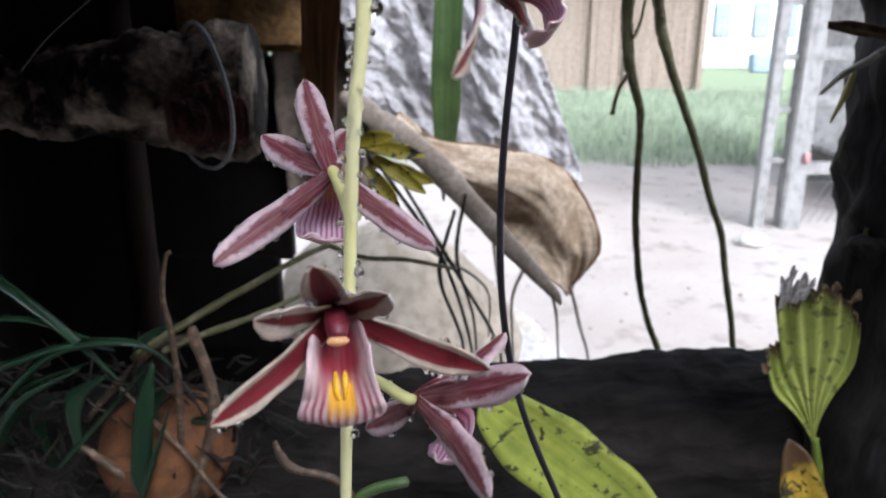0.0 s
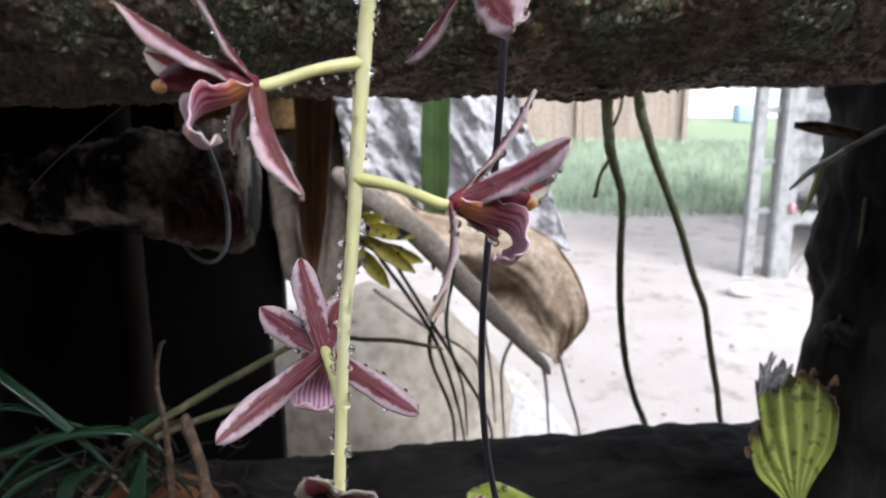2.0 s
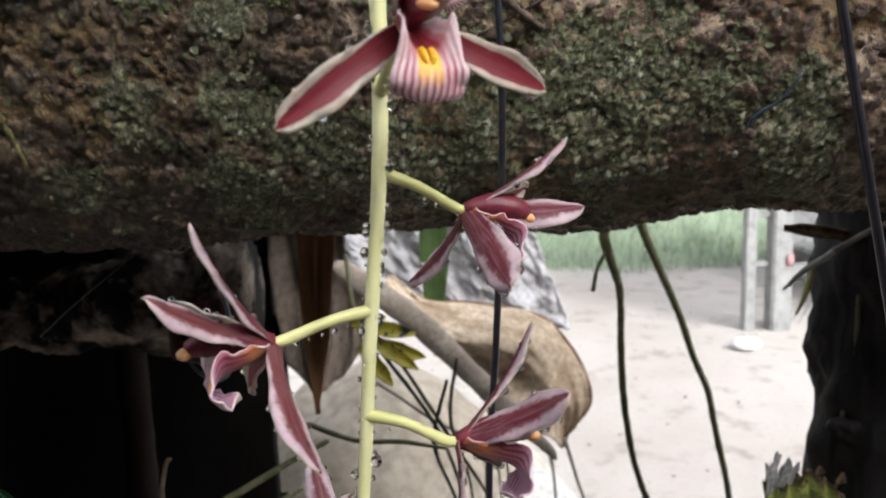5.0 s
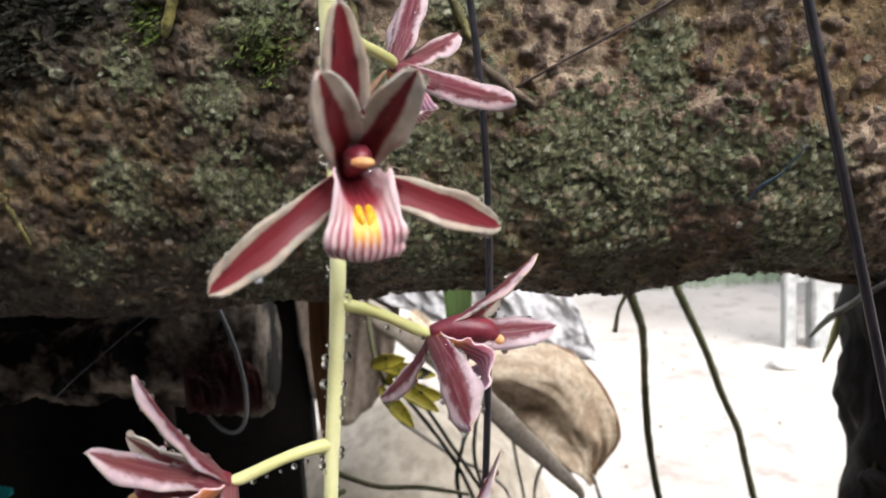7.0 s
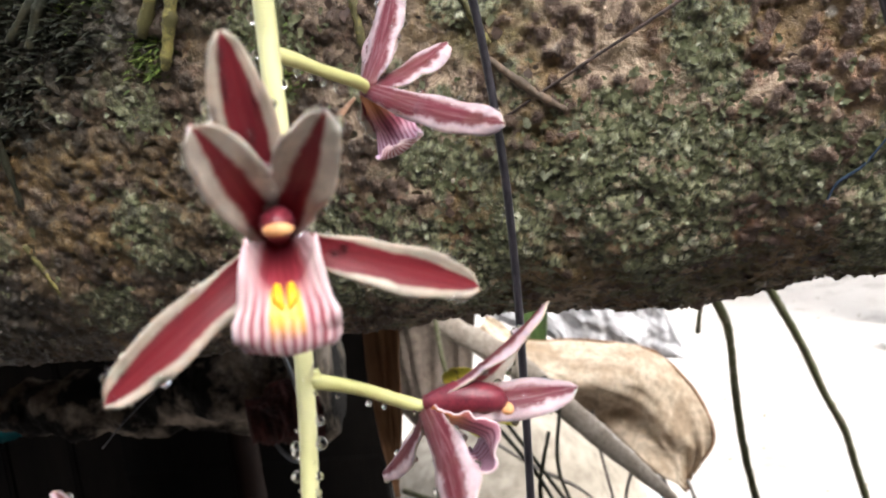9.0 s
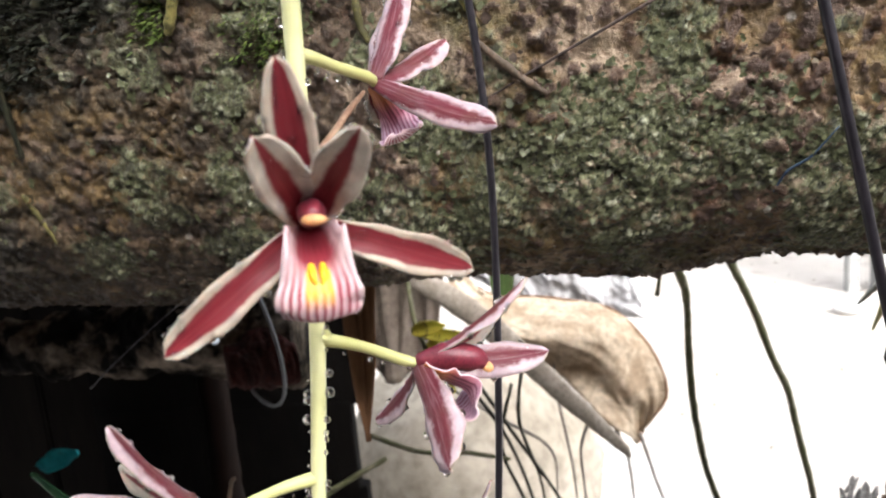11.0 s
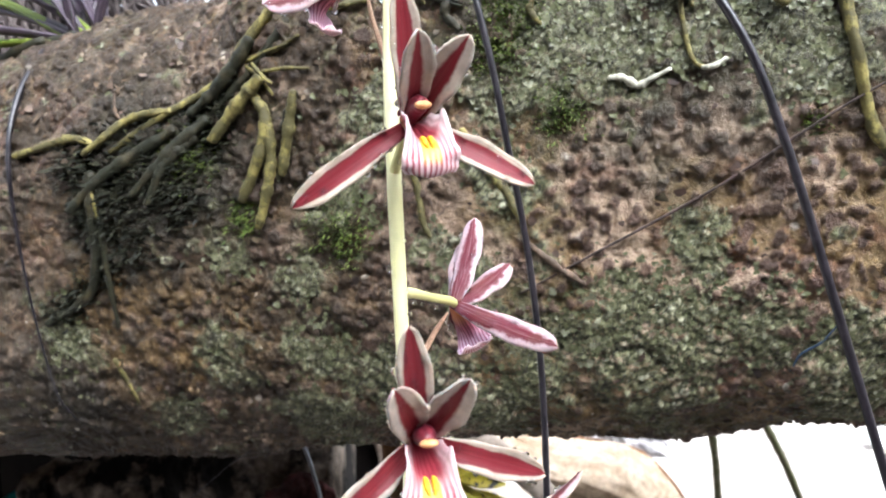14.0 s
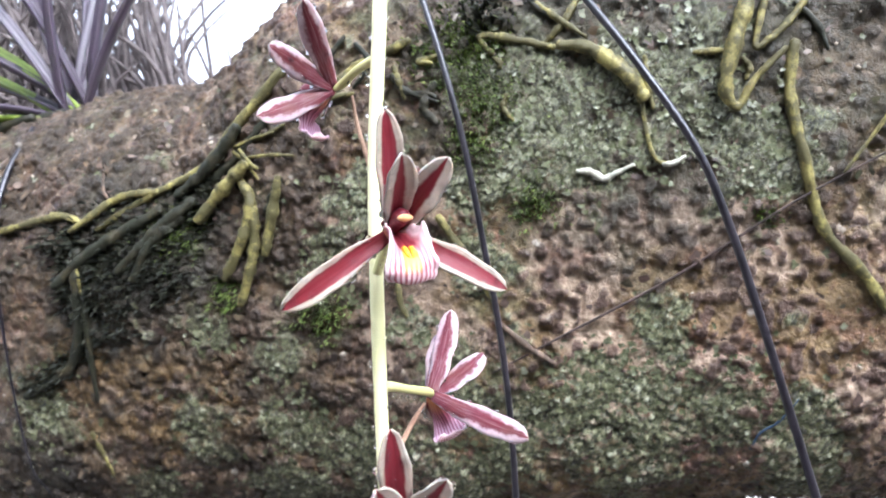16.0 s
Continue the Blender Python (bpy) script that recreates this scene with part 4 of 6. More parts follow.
def lip_shape(at, f, u, size=1.0, curl=1.0):
    """Three-lobed lip: side lobes rise round the column, the middle lobe rolls down and back."""
    s = np.cross(f, u)
    path = smooth_path([(0, 0), (2.4, -2.2), (4.8, -3.8), (7.0, -4.7), (8.8, -6.2), (9.6 - 0.3 * curl, -8.8), (9.0 - 1.3 * curl, -11.2 + 0.4 * curl), (7.8 - 2.2 * curl, -11.8 + 1.2 * curl)], 30) * 0.001 * size
    if curl > 1.25:
        path = smooth_path([(0, -0.4), (2.8, -2.0), (5.6, -2.9), (8.0, -3.5), (9.8, -4.9), (10.6, -7.0), (10.4 - 1.0 * curl, -9.6 + 0.3 * curl), (9.2 - 2.0 * curl, -10.0 + 1.0 * curl)], 30) * 0.001 * size
    wide = 1.2 if curl > 1.25 else 1.0
    g = np.zeros((30, 17, 3))
    for i, v in enumerate(np.linspace(0, 1, 30)):
        hw = np.interp(v, [0, 0.12, 0.3, 0.42, 0.52, 0.68, 0.80, 0.90, 0.96, 1.0], [1.8, 3.2, 4.2, 4.3, 4.5, 5.2, 5.1, 4.3, 3.1, 1.2]) * 0.001 * size * wide
        rise = np.interp(v, [0, 0.12, 0.3, 0.44, 0.56, 0.75, 1.0], [1.2, 2.6, 3.6, 3.8, 1.2, -1.0, -1.0] if curl > 1.25 else [1.2, 3.0, 4.6, 4.4, 0.6, -1.3, -1.0]) * 0.001 * size
        tg = path[min(i + 1, 29)] - path[max(i - 1, 0)]
        tg /= np.linalg.norm(tg) + 1e-12
        nrm = f * -tg[1] + u * tg[0]
        for j, w in enumerate(np.linspace(-1, 1, 17)):
            ripple = 0.00042 * size * abs(w) ** 3 * (math.sin(26 * v + 2 * w) + 0.6 * math.sin(47 * v - 3 * w))
            across = w * hw * (1 - 0.25 * max(rise, 0) / (0.0052 * size) * abs(w))
            g[i, j] = V3(at) + f * path[i, 0] + u * path[i, 1] + s * across + nrm * (rise * abs(w) ** 1.9 + ripple)
    return sheet(g, 0.0003, u), [V3(at) + f * p[0] + u * p[1] for p in path], s


def orchid_flower(at, node_z, face, lip, dorsal, petal_l, petal_r, sepal_l, sepal_r, column=0.009, lip_size=1.0, curl=1.0, label="", seed=0):
    """One flower. face, lip and tepals: directions (azimuth, elevation[, length in mm])."""
    at = V3(at)
    f = aim(*face)
    down = aim(*lip)
    start = stem_at(node_z)
    back = -f
    mid = (start + at) / 2 + V3([0, 0, 0.0004])
    flower = part("flower", tube([start, start + (mid - start) * 0.5 + V3([0, 0, 0.0002]), mid, at + back * 0.002, at], [0.0012, 0.0010, 0.0009, 0.0010, 0.0007], 20, 9, 0.03, seed), PEDICEL, spike_thing, label)
    for k, (name, spec, wide, bul) in enumerate((("dorsal_sepal", dorsal, 0.0054, 0.05), ("petal", petal_l, 0.0058, 0.05), ("petal", petal_r, 0.0058, 0.05), ("lateral_sepal", sepal_l, 0.0051, 0.07), ("lateral_sepal", sepal_r, 0.0051, 0.07))):
        d = aim(spec[0], spec[1])
        L = spec[2] / 1000.0
        inner = f - d * 0.2 if abs(f @ d) < 0.92 else V3([0, 0, -1.0])
        if len(spec) > 5:
            inner = inner * (1 - abs(spec[5])) + V3([0, -1.0, 0]) * spec[5]
        w = spec[3] / 1000.0 if len(spec) > 3 else wide
        tw = spec[4] if len(spec) > 4 else 0.0
        b = blade(at + d * 0.0006, d, inner, L, w, bul, 0.28, 0.00035, 11, 26, 0.62, 0.42, 0.045, 0.52, twist=tw, seed=seed * 7 + k)
        part(name, b, [PETAL_IN if name == "petal" else SEPAL_IN, PETAL_OUT], flower)
        m = len(b[0]) // 2
        for _ in range(26):
            q = m * np.random.randint(0, 2) + np.random.randint(3, 25) * 11 + np.random.choice([0, 0, 1, 3, 5, 8, 10, 10])
            DROPS.append((b[0][q], 0.00020 + 0.00050 * np.random.rand() ** 2))
    for q in np.linspace(0.12, 0.9, 7):
        if np.random.rand() < 0.75:
            DROPS.append((start + (at - start) * q + V3([0, -0.0004, -0.0013 + 0.0016 * (np.random.rand() < 0.3) * 1.6]), 0.00022 + 0.00028 * np.random.rand()))
    u = unit(V3([0, 0, 1.0]) - f * f[2]) if abs(f[2]) < 0.95 else unit(V3([0, -1.0, 0]))
    # the lip hangs in the plane of the face and its own direction
    side = down - f * (down @ f)
    if np.linalg.norm(side) > 0.2:
        u = -unit(side)
    geo, mid_line, s = lip_shape(at + f * 0.0005, f, u, lip_size, curl)
    lip_ob = part("lip", geo, [LIP_IN, LIP_OUT], flower, "pale pink lip with dark red stripes")
    up2 = u
    keel = [tube([mid_line[11] + s * o * 1.1 + up2 * 0.0001, mid_line[13] + s * o * 1.1 + up2 * 0.0004 + f * 0.0002, mid_line[15] + s * o + f * 0.0004, mid_line[17] + s * o * 0.6 - f * 0.0001], [0.0002, 0.00052, 0.00050, 0.0002], 12, 7) for o in (-0.0006, 0.0006)]
    part("callus", join(*keel), CALLUS, flower, "bright yellow twin ridges on the lip")
    tipc = at + f * column + u * 0.0012
    fat = 1.3 if curl > 1.25 else 1.0
    part("column", tube([at, at + f * column * 0.4 + u * 0.0016, at + f * column * 0.8 + u * 0.0018, tipc], [0.0010 * fat, 0.0018 * fat, 0.0017 * fat, 0.0012], 14, 12, 0.06, seed), COLUMN, flower, "dark crimson column")
    cap_v, cap_f = ball((0, 0, 0), 0.00130 if curl > 1.25 else 0.00092, 14, 9)
    cap_v = tipc + f * 0.0005 - u * (0.0005 if curl > 1.25 else 0.0001) + np.outer(cap_v[:, 0] * (1.2 if curl > 1.25 else 1.7), s) + np.outer(cap_v[:, 1] * 0.9, f) + np.outer(cap_v[:, 2] * 0.75, u)
    part("anther_cap", (cap_v, cap_f), ANTHER, flower, "pale yellow anther cap")
    return flower


FRONT = "flower facing outwards, maroon tepals with cream margins"
SIDE = "flower seen sideways, mauve backs of the tepals"
orchid_flower((-0.0010, 0.0974, 1.6719), 1.664, (21, 4), (17, -52), (10, 60, 22.3), (0, 37, 19, 6.0), (42, 37, 19, 6.0), (-57, -34, 22.8), (109, -22, 22), 0.008, 1.0, 0.7, FRONT, 1)
orchid_flower((-0.0005, 0.1098, 1.7245), 1.716, (28, 6), (29, -52), (11, 64, 23), (19, 38, 19.5, 6.0), (51, 36, 19.5, 6.2), (-70, -32, 24.5), (92, -30, 24), 0.008, 1.0, 0.7, FRONT, 2)
orchid_flower((-0.0155, 0.1040, 1.5609), 1.553, (10, -12), (12, -60), (0, 37, 19), (-25, 15, 18), (38, 25, 15), (-31, -16, 25), (87, -22, 24), 0.009, 1.22, 0.5, FRONT, 3)
orchid_flower((-0.0188, 0.1261, 1.5767), 1.574, (-164, -25), (-150, -65), (-155, 42, 21), (-132, 12, 20), (178, 17, 17), (-57, -30, 24), (100, -38, 22), 0.008, 1.0, 1.0, SIDE, 4)
orchid_flower((-0.0241, 0.1069, 1.6260), 1.629, (-66, -3), (-56, -62), (-35, 56, 24), (-47, 28, 21.5), (-110, 14, 20), (27, -33, 24, 5.6, 0, -0.55), (-144, -43, 15), 0.0128, 0.95, 1.8, SIDE, 5)
orchid_flower((0.0046, 0.1078, 1.6082), 1.612, (97, -4), (77, -55), (124, 46, 23), (63, 29, 21), (126, 4, 21), (-9, -33, 22), (140, -30, 14), 0.012, 1.0, 1.4, SIDE, 6)
orchid_flower((0.0073, 0.1212, 1.6444), 1.652, (101, -14), (100, -68), (106, 31, 22), (100, -2, 21, 6.0, 0, -0.5), (144, 6, 21), (20, -30, 20, 6.8, 0, -0.8), (-137, -44, 21), 0.011, 0.92, 1.6, SIDE, 7)
orchid_flower((0.0024, 0.1335, 1.6897), 1.694, (165, -30), (136, -60), (157, 56, 21), (141, 21, 19), (172, 46, 17), (62, -19, 24), (178, -34, 13), 0.009, 0.8, 1.2, SIDE, 8)
orchid_flower((-0.0040, 0.1080, 1.5440), 1.546, (126, -20), (118, -40), (133, 14, 21), (60, 25, 21), (162, -6, 19), (28, -9, 23), (-137, -40, 17), 0.010, 0.95, 1.0, SIDE, 9)
orchid_flower((-0.0143, 0.1300, 1.7588), 1.761, (-105, -14), (-110, -50), (-6, 40, 21, 5.0, 0, -0.8), (-34, 20, 18, 5.2, 0, -0.8), (-146, 57, 18), (-51, -23, 19, 5.4, 0, -0.8), (-153, -8, 14), 0.008, 0.9, 1.0, SIDE, 10)
part("bract", tube([(0.0012, 0.1305, 1.6885), (-0.0010, 0.127, 1.6855), (-0.0034, 0.122, 1.6815), stem_at(1.678)], [0.0003, 0.0006, 0.0006, 0.0004], 14, 6), BRACT, spike_thing, "thin dry brown bract")
part("bract", tube([(-0.0105, 0.131, 1.757), (-0.0095, 0.130, 1.750), (-0.0072, 0.127, 1.742), (-0.006, 0.124, 1.738)], [0.0003, 0.0005, 0.0006, 0.0003], 12, 6), BRACT, spike_thing, "thin dry brown bract")

# rain drops along the stalk and on the tepals
rs = np.random.RandomState(11)
for z in np.concatenate([np.linspace(1.535, 1.78, 96), rs.uniform(1.545, 1.66, 60)]):
    z = z + rs.uniform(-0.0015, 0.0015)
    c = stem_at(z)
    r = 0.00026 + 0.00062 * rs.rand() ** 2.2
    a = rs.choice([-1.0, 1.0]) * (1.1 + 0.6 * rs.rand()) if rs.rand() < 0.85 else rs.uniform(-1, 1)
    rad = np.interp(z, [1.52, 1.74], [0.0010, 0.0015]) + r * 0.55
    DROPS.append((c + V3([math.sin(a) * rad, -math.cos(a) * rad, 0]), r))
for c, r in (((-0.0131, 0.112, 1.5955), 0.0010), ((-0.0122, 0.1118, 1.5897), 0.0008), ((-0.0142, 0.112, 1.577), 0.0007), ((-0.0092, 0.1116, 1.6035), 0.0010)):
    DROPS.append((V3(c), r))
solo("rain_droplets", join(*[ball(c, r, 10, 7, (1, 1, 1.12)) for c, r in DROPS]), WATER, "clear round rain droplets on the orchid spike", "droplets", (0, 0.112, 1.6), kind="stuff")

# ================= orchid roots on the log =================
roots_thing = thing("orchid_root_mat", (-0.08, 0.2, 1.74), "branching yellow-green orchid roots clinging to the mossy log", "roots")
right_roots = thing("orchid_roots_trailing", (0.09, 0.19, 1.77), "trailing yellowish orchid roots on wet bark", "roots")


def bark_root(owner, pts, r, mat=None, lift=0.5, n=22):
    """A root that follows the bark through places (x, z)."""
    rmax = max(r) if hasattr(r, "__len__") else r
    p = [on_log(x, z, lift * rmax) for x, z in pts]
    r = [q * 0.86 for q in r]
    k = len(r)
    fine = np.interp(np.linspace(0, 1, 3 * k), np.linspace(0, 1, k), r) * (1 + 0.16 * np.sin(np.arange(3 * k) * 2.3 + 40 * pts[0][0]))
    part("root", tube(p, list(fine), n + 14, 10, 0.17, len(pts)), mat or ROOT, owner)


bark_root(roots_thing, [(-0.045, 1.786), (-0.066, 1.768), (-0.079, 1.758), (-0.101, 1.749), (-0.119, 1.740)], [0.0020, 0.0021, 0.0018, 0.0015, 0.0016, 0.0010])
bark_root(roots_thing, [(-0.050, 1.774), (-0.068, 1.758), (-0.088, 1.746), (-0.108, 1.738), (-0.121, 1.724)], [0.0019, 0.0020, 0.0021, 0.0020, 0.0016], ROOT_DARK, -0.25)
bark_root(roots_thing, [(-0.060, 1.757), (-0.069, 1.750), (-0.081, 1.740)], [0.0022, 0.0026, 0.0020], None, 1.0)
bark_root(roots_thing, [(-0.064, 1.752), (-0.061, 1.745), (-0.065, 1.733), (-0.0735, 1.720)], [0.0017, 0.0023, 0.0023, 0.0018], None, 0.9)
bark_root(roots_thing, [(-0.060, 1.743), (-0.0610, 1.732), (-0.0640, 1.722), (-0.0690, 1.711)], [0.0018, 0.0022, 0.0021, 0.0015], None, 1.1)
bark_root(roots_thing, [(-0.050, 1.752), (-0.0535, 1.741), (-0.0585, 1.727)], [0.0014, 0.0022, 0.0017], None, 0.9)
bark_root(roots_thing, [(-0.068, 1.763), (-0.057, 1.765), (-0.046, 1.768)], [0.0007, 0.0010, 0.0006])
bark_root(roots_thing, [(-0.066, 1.762), (-0.062, 1.758), (-0.057, 1.751)], [0.0006, 0.0009, 0.0005])
bark_root(roots_thing, [(-0.160, 1.743), (-0.144, 1.745), (-0.132, 1.746), (-0.122, 1.742)], [0.0014, 0.0016, 0.0018, 0.0009])
bark_root(roots_thing, [(-0.126, 1.734), (-0.1275, 1.722), (-0.130, 1.705), (-0.138, 1.692), (-0.157, 1.683)], [0.0022, 0.0024, 0.0022, 0.0020, 0.0014], ROOT_DARK, 0.5)
bark_root(roots_thing, [(-0.1245, 1.732), (-0.1262, 1.706), (-0.1290, 1.680)], [0.0017, 0.0014, 0.0009], ROOT_DARK, 0.7)
bark_root(roots_thing, [(-0.1262, 1.733), (-0.1258, 1.727), (-0.1256, 1.719)], [0.0004, 0.0009, 0.0005], ROOT, 1.8, 12)
bark_root(roots_thing, [(-0.1345, 1.668), (-0.1328, 1.660), (-0.1305, 1.650)], [0.0010, 0.0013, 0.0008])
bark_root(roots_thing, [(-0.087, 1.742), (-0.098, 1.734), (-0.106, 1.722)], [0.0022, 0.0022, 0.0014], ROOT_DARK, 0.9)
bark_root(right_roots, [(-0.018, 1.727), (-0.016, 1.719), (-0.015, 1.708), (-0.013, 1.703)], [0.0009, 0.0014, 0.0013, 0.0008])
bark_root(right_roots, [(0.000, 1.735), (0.006, 1.724), (0.012, 1.715), (0.017, 1.704)], [0.0013, 0.0018, 0.0017, 0.0010], ROOT)
bark_root(right_roots, [(0.003, 1.776), (-0.001, 1.769), (0.003, 1.763)], [0.0014, 0.0018, 0.0011], ROOT_DARK)
bark_root(right_roots, [(0.041, 1.783), (0.050, 1.781), (0.060, 1.772), (0.065, 1.764)], [0.0015, 0.0024, 0.0029, 0.0022], ROOT, 0.8)
bark_root(right_roots, [(0.064, 1.768), (0.0645, 1.758), (0.066, 1.749), (0.069, 1.745), (0.075, 1.746)], [0.0007, 0.0008, 0.0008, 0.0007, 0.0006], None, 1.5)
bark_root(right_roots, [(0.069, 1.7448), (0.072, 1.7448), (0.0755, 1.7465)], [0.0007, 0.0010, 0.0006], ROOT_TIP, 1.6)
bark_root(right_roots, [(0.107, 1.776), (0.105, 1.762), (0.108, 1.743), (0.113, 1.723), (0.124, 1.709), (0.131, 1.697)], [0.0018, 0.0020, 0.0018, 0.0020, 0.0020, 0.0016], None, 0.6, 30)
bark_root(right_roots, [(0.096, 1.792), (0.091, 1.779), (0.087, 1.765), (0.090, 1.759), (0.095, 1.766), (0.104, 1.774)], [0.0024, 0.0028, 0.0024, 0.0014, 0.0012, 0.0009], None, 1.2, 30)
bark_root(right_roots, [(0.101, 1.793), (0.096, 1.776), (0.100, 1.777), (0.106, 1.782), (0.112, 1.789)], [0.0013, 0.0011, 0.0012, 0.0013, 0.0009], None, 1.8)
bark_root(right_roots, [(0.044, 1.745), (0.048, 1.7445), (0.052, 1.742), (0.056, 1.7435), (0.061, 1.7455)], [0.0007, 0.0013, 0.0014, 0.0009, 0.0006], ROOT_TIP, 0.9)
bark_root(right_roots, [(0.016, 1.701), (0.026, 1.692), (0.034, 1.686)], [0.0010, 0.0015, 0.0009], ROOT_BROWN)
bark_root(right_roots, [(0.021, 1.783), (0.018, 1.789), (0.030, 1.786), (0.040, 1.783)], [0.0010, 0.0015, 0.0016, 0.0010], ROOT)
bark_root(right_roots, [(0.048, 1.798), (0.043, 1.790), (0.036, 1.784)], [0.0013, 0.0014, 0.0007], ROOT)
bark_root(right_roots, [(0.133, 1.757), (0.128, 1.750), (0.118, 1.738)], [0.0009, 0.0007, 0.0005], ROOT, 2.5)
bark_root(right_roots, [(-0.004, 1.790), (-0.022, 1.784), (-0.030, 1.777)], [0.0016, 0.0018, 0.0012], ROOT)
rq = np.random.RandomState(77)
for k in range(16):
    x, z = rq.uniform(-0.03, 0.12), rq.uniform(1.765, 1.80)
    dx, dz = rq.uniform(-0.016, 0.016), rq.uniform(-0.018, 0.004)
    bark_root(right_roots, [(x, z), (x + dx * 0.5 + 0.003 * rq.randn(), z + dz * 0.5), (x + dx, z + dz)], [0.0008, 0.0013, 0.0006], ROOT if k % 3 else ROOT_DARK, 1.0, 14)
bark_root(roots_thing, [(-0.062, 1.769), (-0.071, 1.760), (-0.082, 1.753), (-0.089, 1.749)], [0.0022, 0.0025, 0.0023, 0.0014], ROOT_DARK, 0.9)
bark_root(roots_thing, [(-0.095, 1.751), (-0.105, 1.751), (-0.113, 1.749), (-0.120, 1.744), (-0.128, 1.740)], [0.0014, 0.0016, 0.0017, 0.0015, 0.0010], ROOT, 1.3)
bark_root(roots_thing, [(-0.082, 1.747), (-0.093, 1.740), (-0.103, 1.732), (-0.112, 1.725)], [0.0022, 0.0024, 0.0021, 0.0014], ROOT_DARK, 0.9)
bark_root(roots_thing, [(-0.094, 1.745), (-0.108, 1.739), (-0.122, 1.732), (-0.136, 1.722)], [0.0020, 0.0025, 0.0024, 0.0018], ROOT_DARK, 0.7)
bark_root(roots_thing, [(-0.064, 1.763), (-0.058, 1.765), (-0.050, 1.766)], [0.0006, 0.0008, 0.0004], ROOT, 1.8, 14)
bark_root(roots_thing, [(-0.063, 1.762), (-0.060, 1.758), (-0.057, 1.755)], [0.0007, 0.0009, 0.0005], ROOT, 1.8, 14)
bark_root(roots_thing, [(-0.060, 1.759), (-0.052, 1.759), (-0.044, 1.758)], [0.0006, 0.0008, 0.0005], ROOT, 1.8, 14)
bark_root(roots_thing, [(-0.050, 1.752), (-0.053, 1.746), (-0.056, 1.741)], [0.0016, 0.0019, 0.0014], ROOT_DARK, 0.7, 14)
bark_root(roots_thing, [(-0.117, 1.760), (-0.116, 1.753), (-0.114, 1.750)], [0.0005, 0.0008, 0.0006], ROOT_BROWN, 1.2, 14)
solo("thin_vine_twig", tube([on_log(0.150, 1.752, 0.003), on_log(0.107, 1.732, 0.002), on_log(0.073, 1.712, 0.002), on_log(0.037, 1.695, 0.0015), on_log(0.014, 1.684, 0.001)], [0.00026, 0.00040, 0.00046, 0.00042, 0.00030], 40, 6, 0.2, 3), TWIG, "thin dark brown creeping twig lying over bark", "twig", (0.08, 0.19, 1.72))

# ================= wires =================
solo("hanging_wire", tube([(0.034, 0.178, 1.470), (0.0218, 0.178, 1.500), (0.0158, 0.178, 1.525), (0.0137, 0.178, 1.550), (0.0141, 0.178, 1.575), (0.0160, 0.178, 1.600), (0.0175, 0.178, 1.625), (0.0187, 0.178, 1.650), (0.0189, 0.178, 1.675), (0.0176, 0.178, 1.700), (0.0148, 0.176, 1.725), (0.0118, 0.174, 1.750), (0.0072, 0.174, 1.775), (0.000, 0.180, 1.805), (-0.008, 0.20, 1.84)], 0.00092, 90, 10), WIRE, "bent black plastic-coated wire hanging before the log", "wire", (0.015, 0.178, 1.62))
solo("hanging_wire", tube([(0.100, 0.140, 1.590), (0.0892, 0.140, 1.640), (0.0807, 0.140, 1.680), (0.0764, 0.140, 1.700), (0.0717, 0.140, 1.720), (0.0655, 0.140, 1.740), (0.0555, 0.143, 1.760), (0.045, 0.148, 1.779), (0.030, 0.158, 1.805), (0.012, 0.18, 1.84)], 0.00098, 80, 10), WIRE, "bent black plastic-coated wire hanging before the log", "wire", (0.08, 0.14, 1.66))

# ================= plant on top of the log =================
top_plant = thing("purple_leaved_orchid", (-0.156, 0.262, 1.79), "clump of purplish green strap leaves growing on the log", "plant")
LEAVES = ((88, 74, 0.17, 0.0070, 0), (80, 58, 0.11, 0.0062, 0), (-95, 70, 0.16, 0.0060, 0), (-85, 54, 0.16, 0.0062, 0), (-75, 33, 0.13, 0.0060, 0), (-90, 3, 0.11, 0.0055, 1), (-70, 9, 0.11, 0.0060, 0),
          (-100, 36, 0.14, 0.0060, 1), (-105, 27, 0.15, 0.0060, 1), (110, 28, 0.045, 0.0060, 1), (-160, 66, 0.18, 0.0065, 0), (150, 72, 0.18, 0.0062, 0), (-110, 22, 0.14, 0.0060, 0), (-60, 62, 0.13, 0.0050, 0), (30, 80, 0.15, 0.0052, 0))
for k, (az, el, L, w, lime) in enumerate(LEAVES):
    d = aim(az, el)
    part("leaf", blade((-0.150 + 0.005 * math.sin(k * 2.1), 0.262 + 0.006 * math.cos(k * 3.3), 1.790), d, unit(V3([0, -0.3, 1.0]) - d * 0.5), L, w * 0.82, 0.04, 1.0, 0.0009, 7, 18, 0.30, 0.85, 0.01, 0.9, (0, 0, -0.018), 0, k), [LEAF_LIME, LEAF_LIME] if lime else [LEAF_PURPLE, LEAF_PURPLE], top_plant)
for k in range(6):
    x = -0.19 + 0.014 * k
    part("root", tube([(x, 0.262, 1.788 + 0.001 * k), (x + 0.01, 0.258, 1.790 + 0.001 * k), (x + 0.024, 0.254, 1.792 + 0.001 * k)], [0.002, 0.003, 0.002], 10, 7, 0.1, k), ROOT_DARK, top_plant)
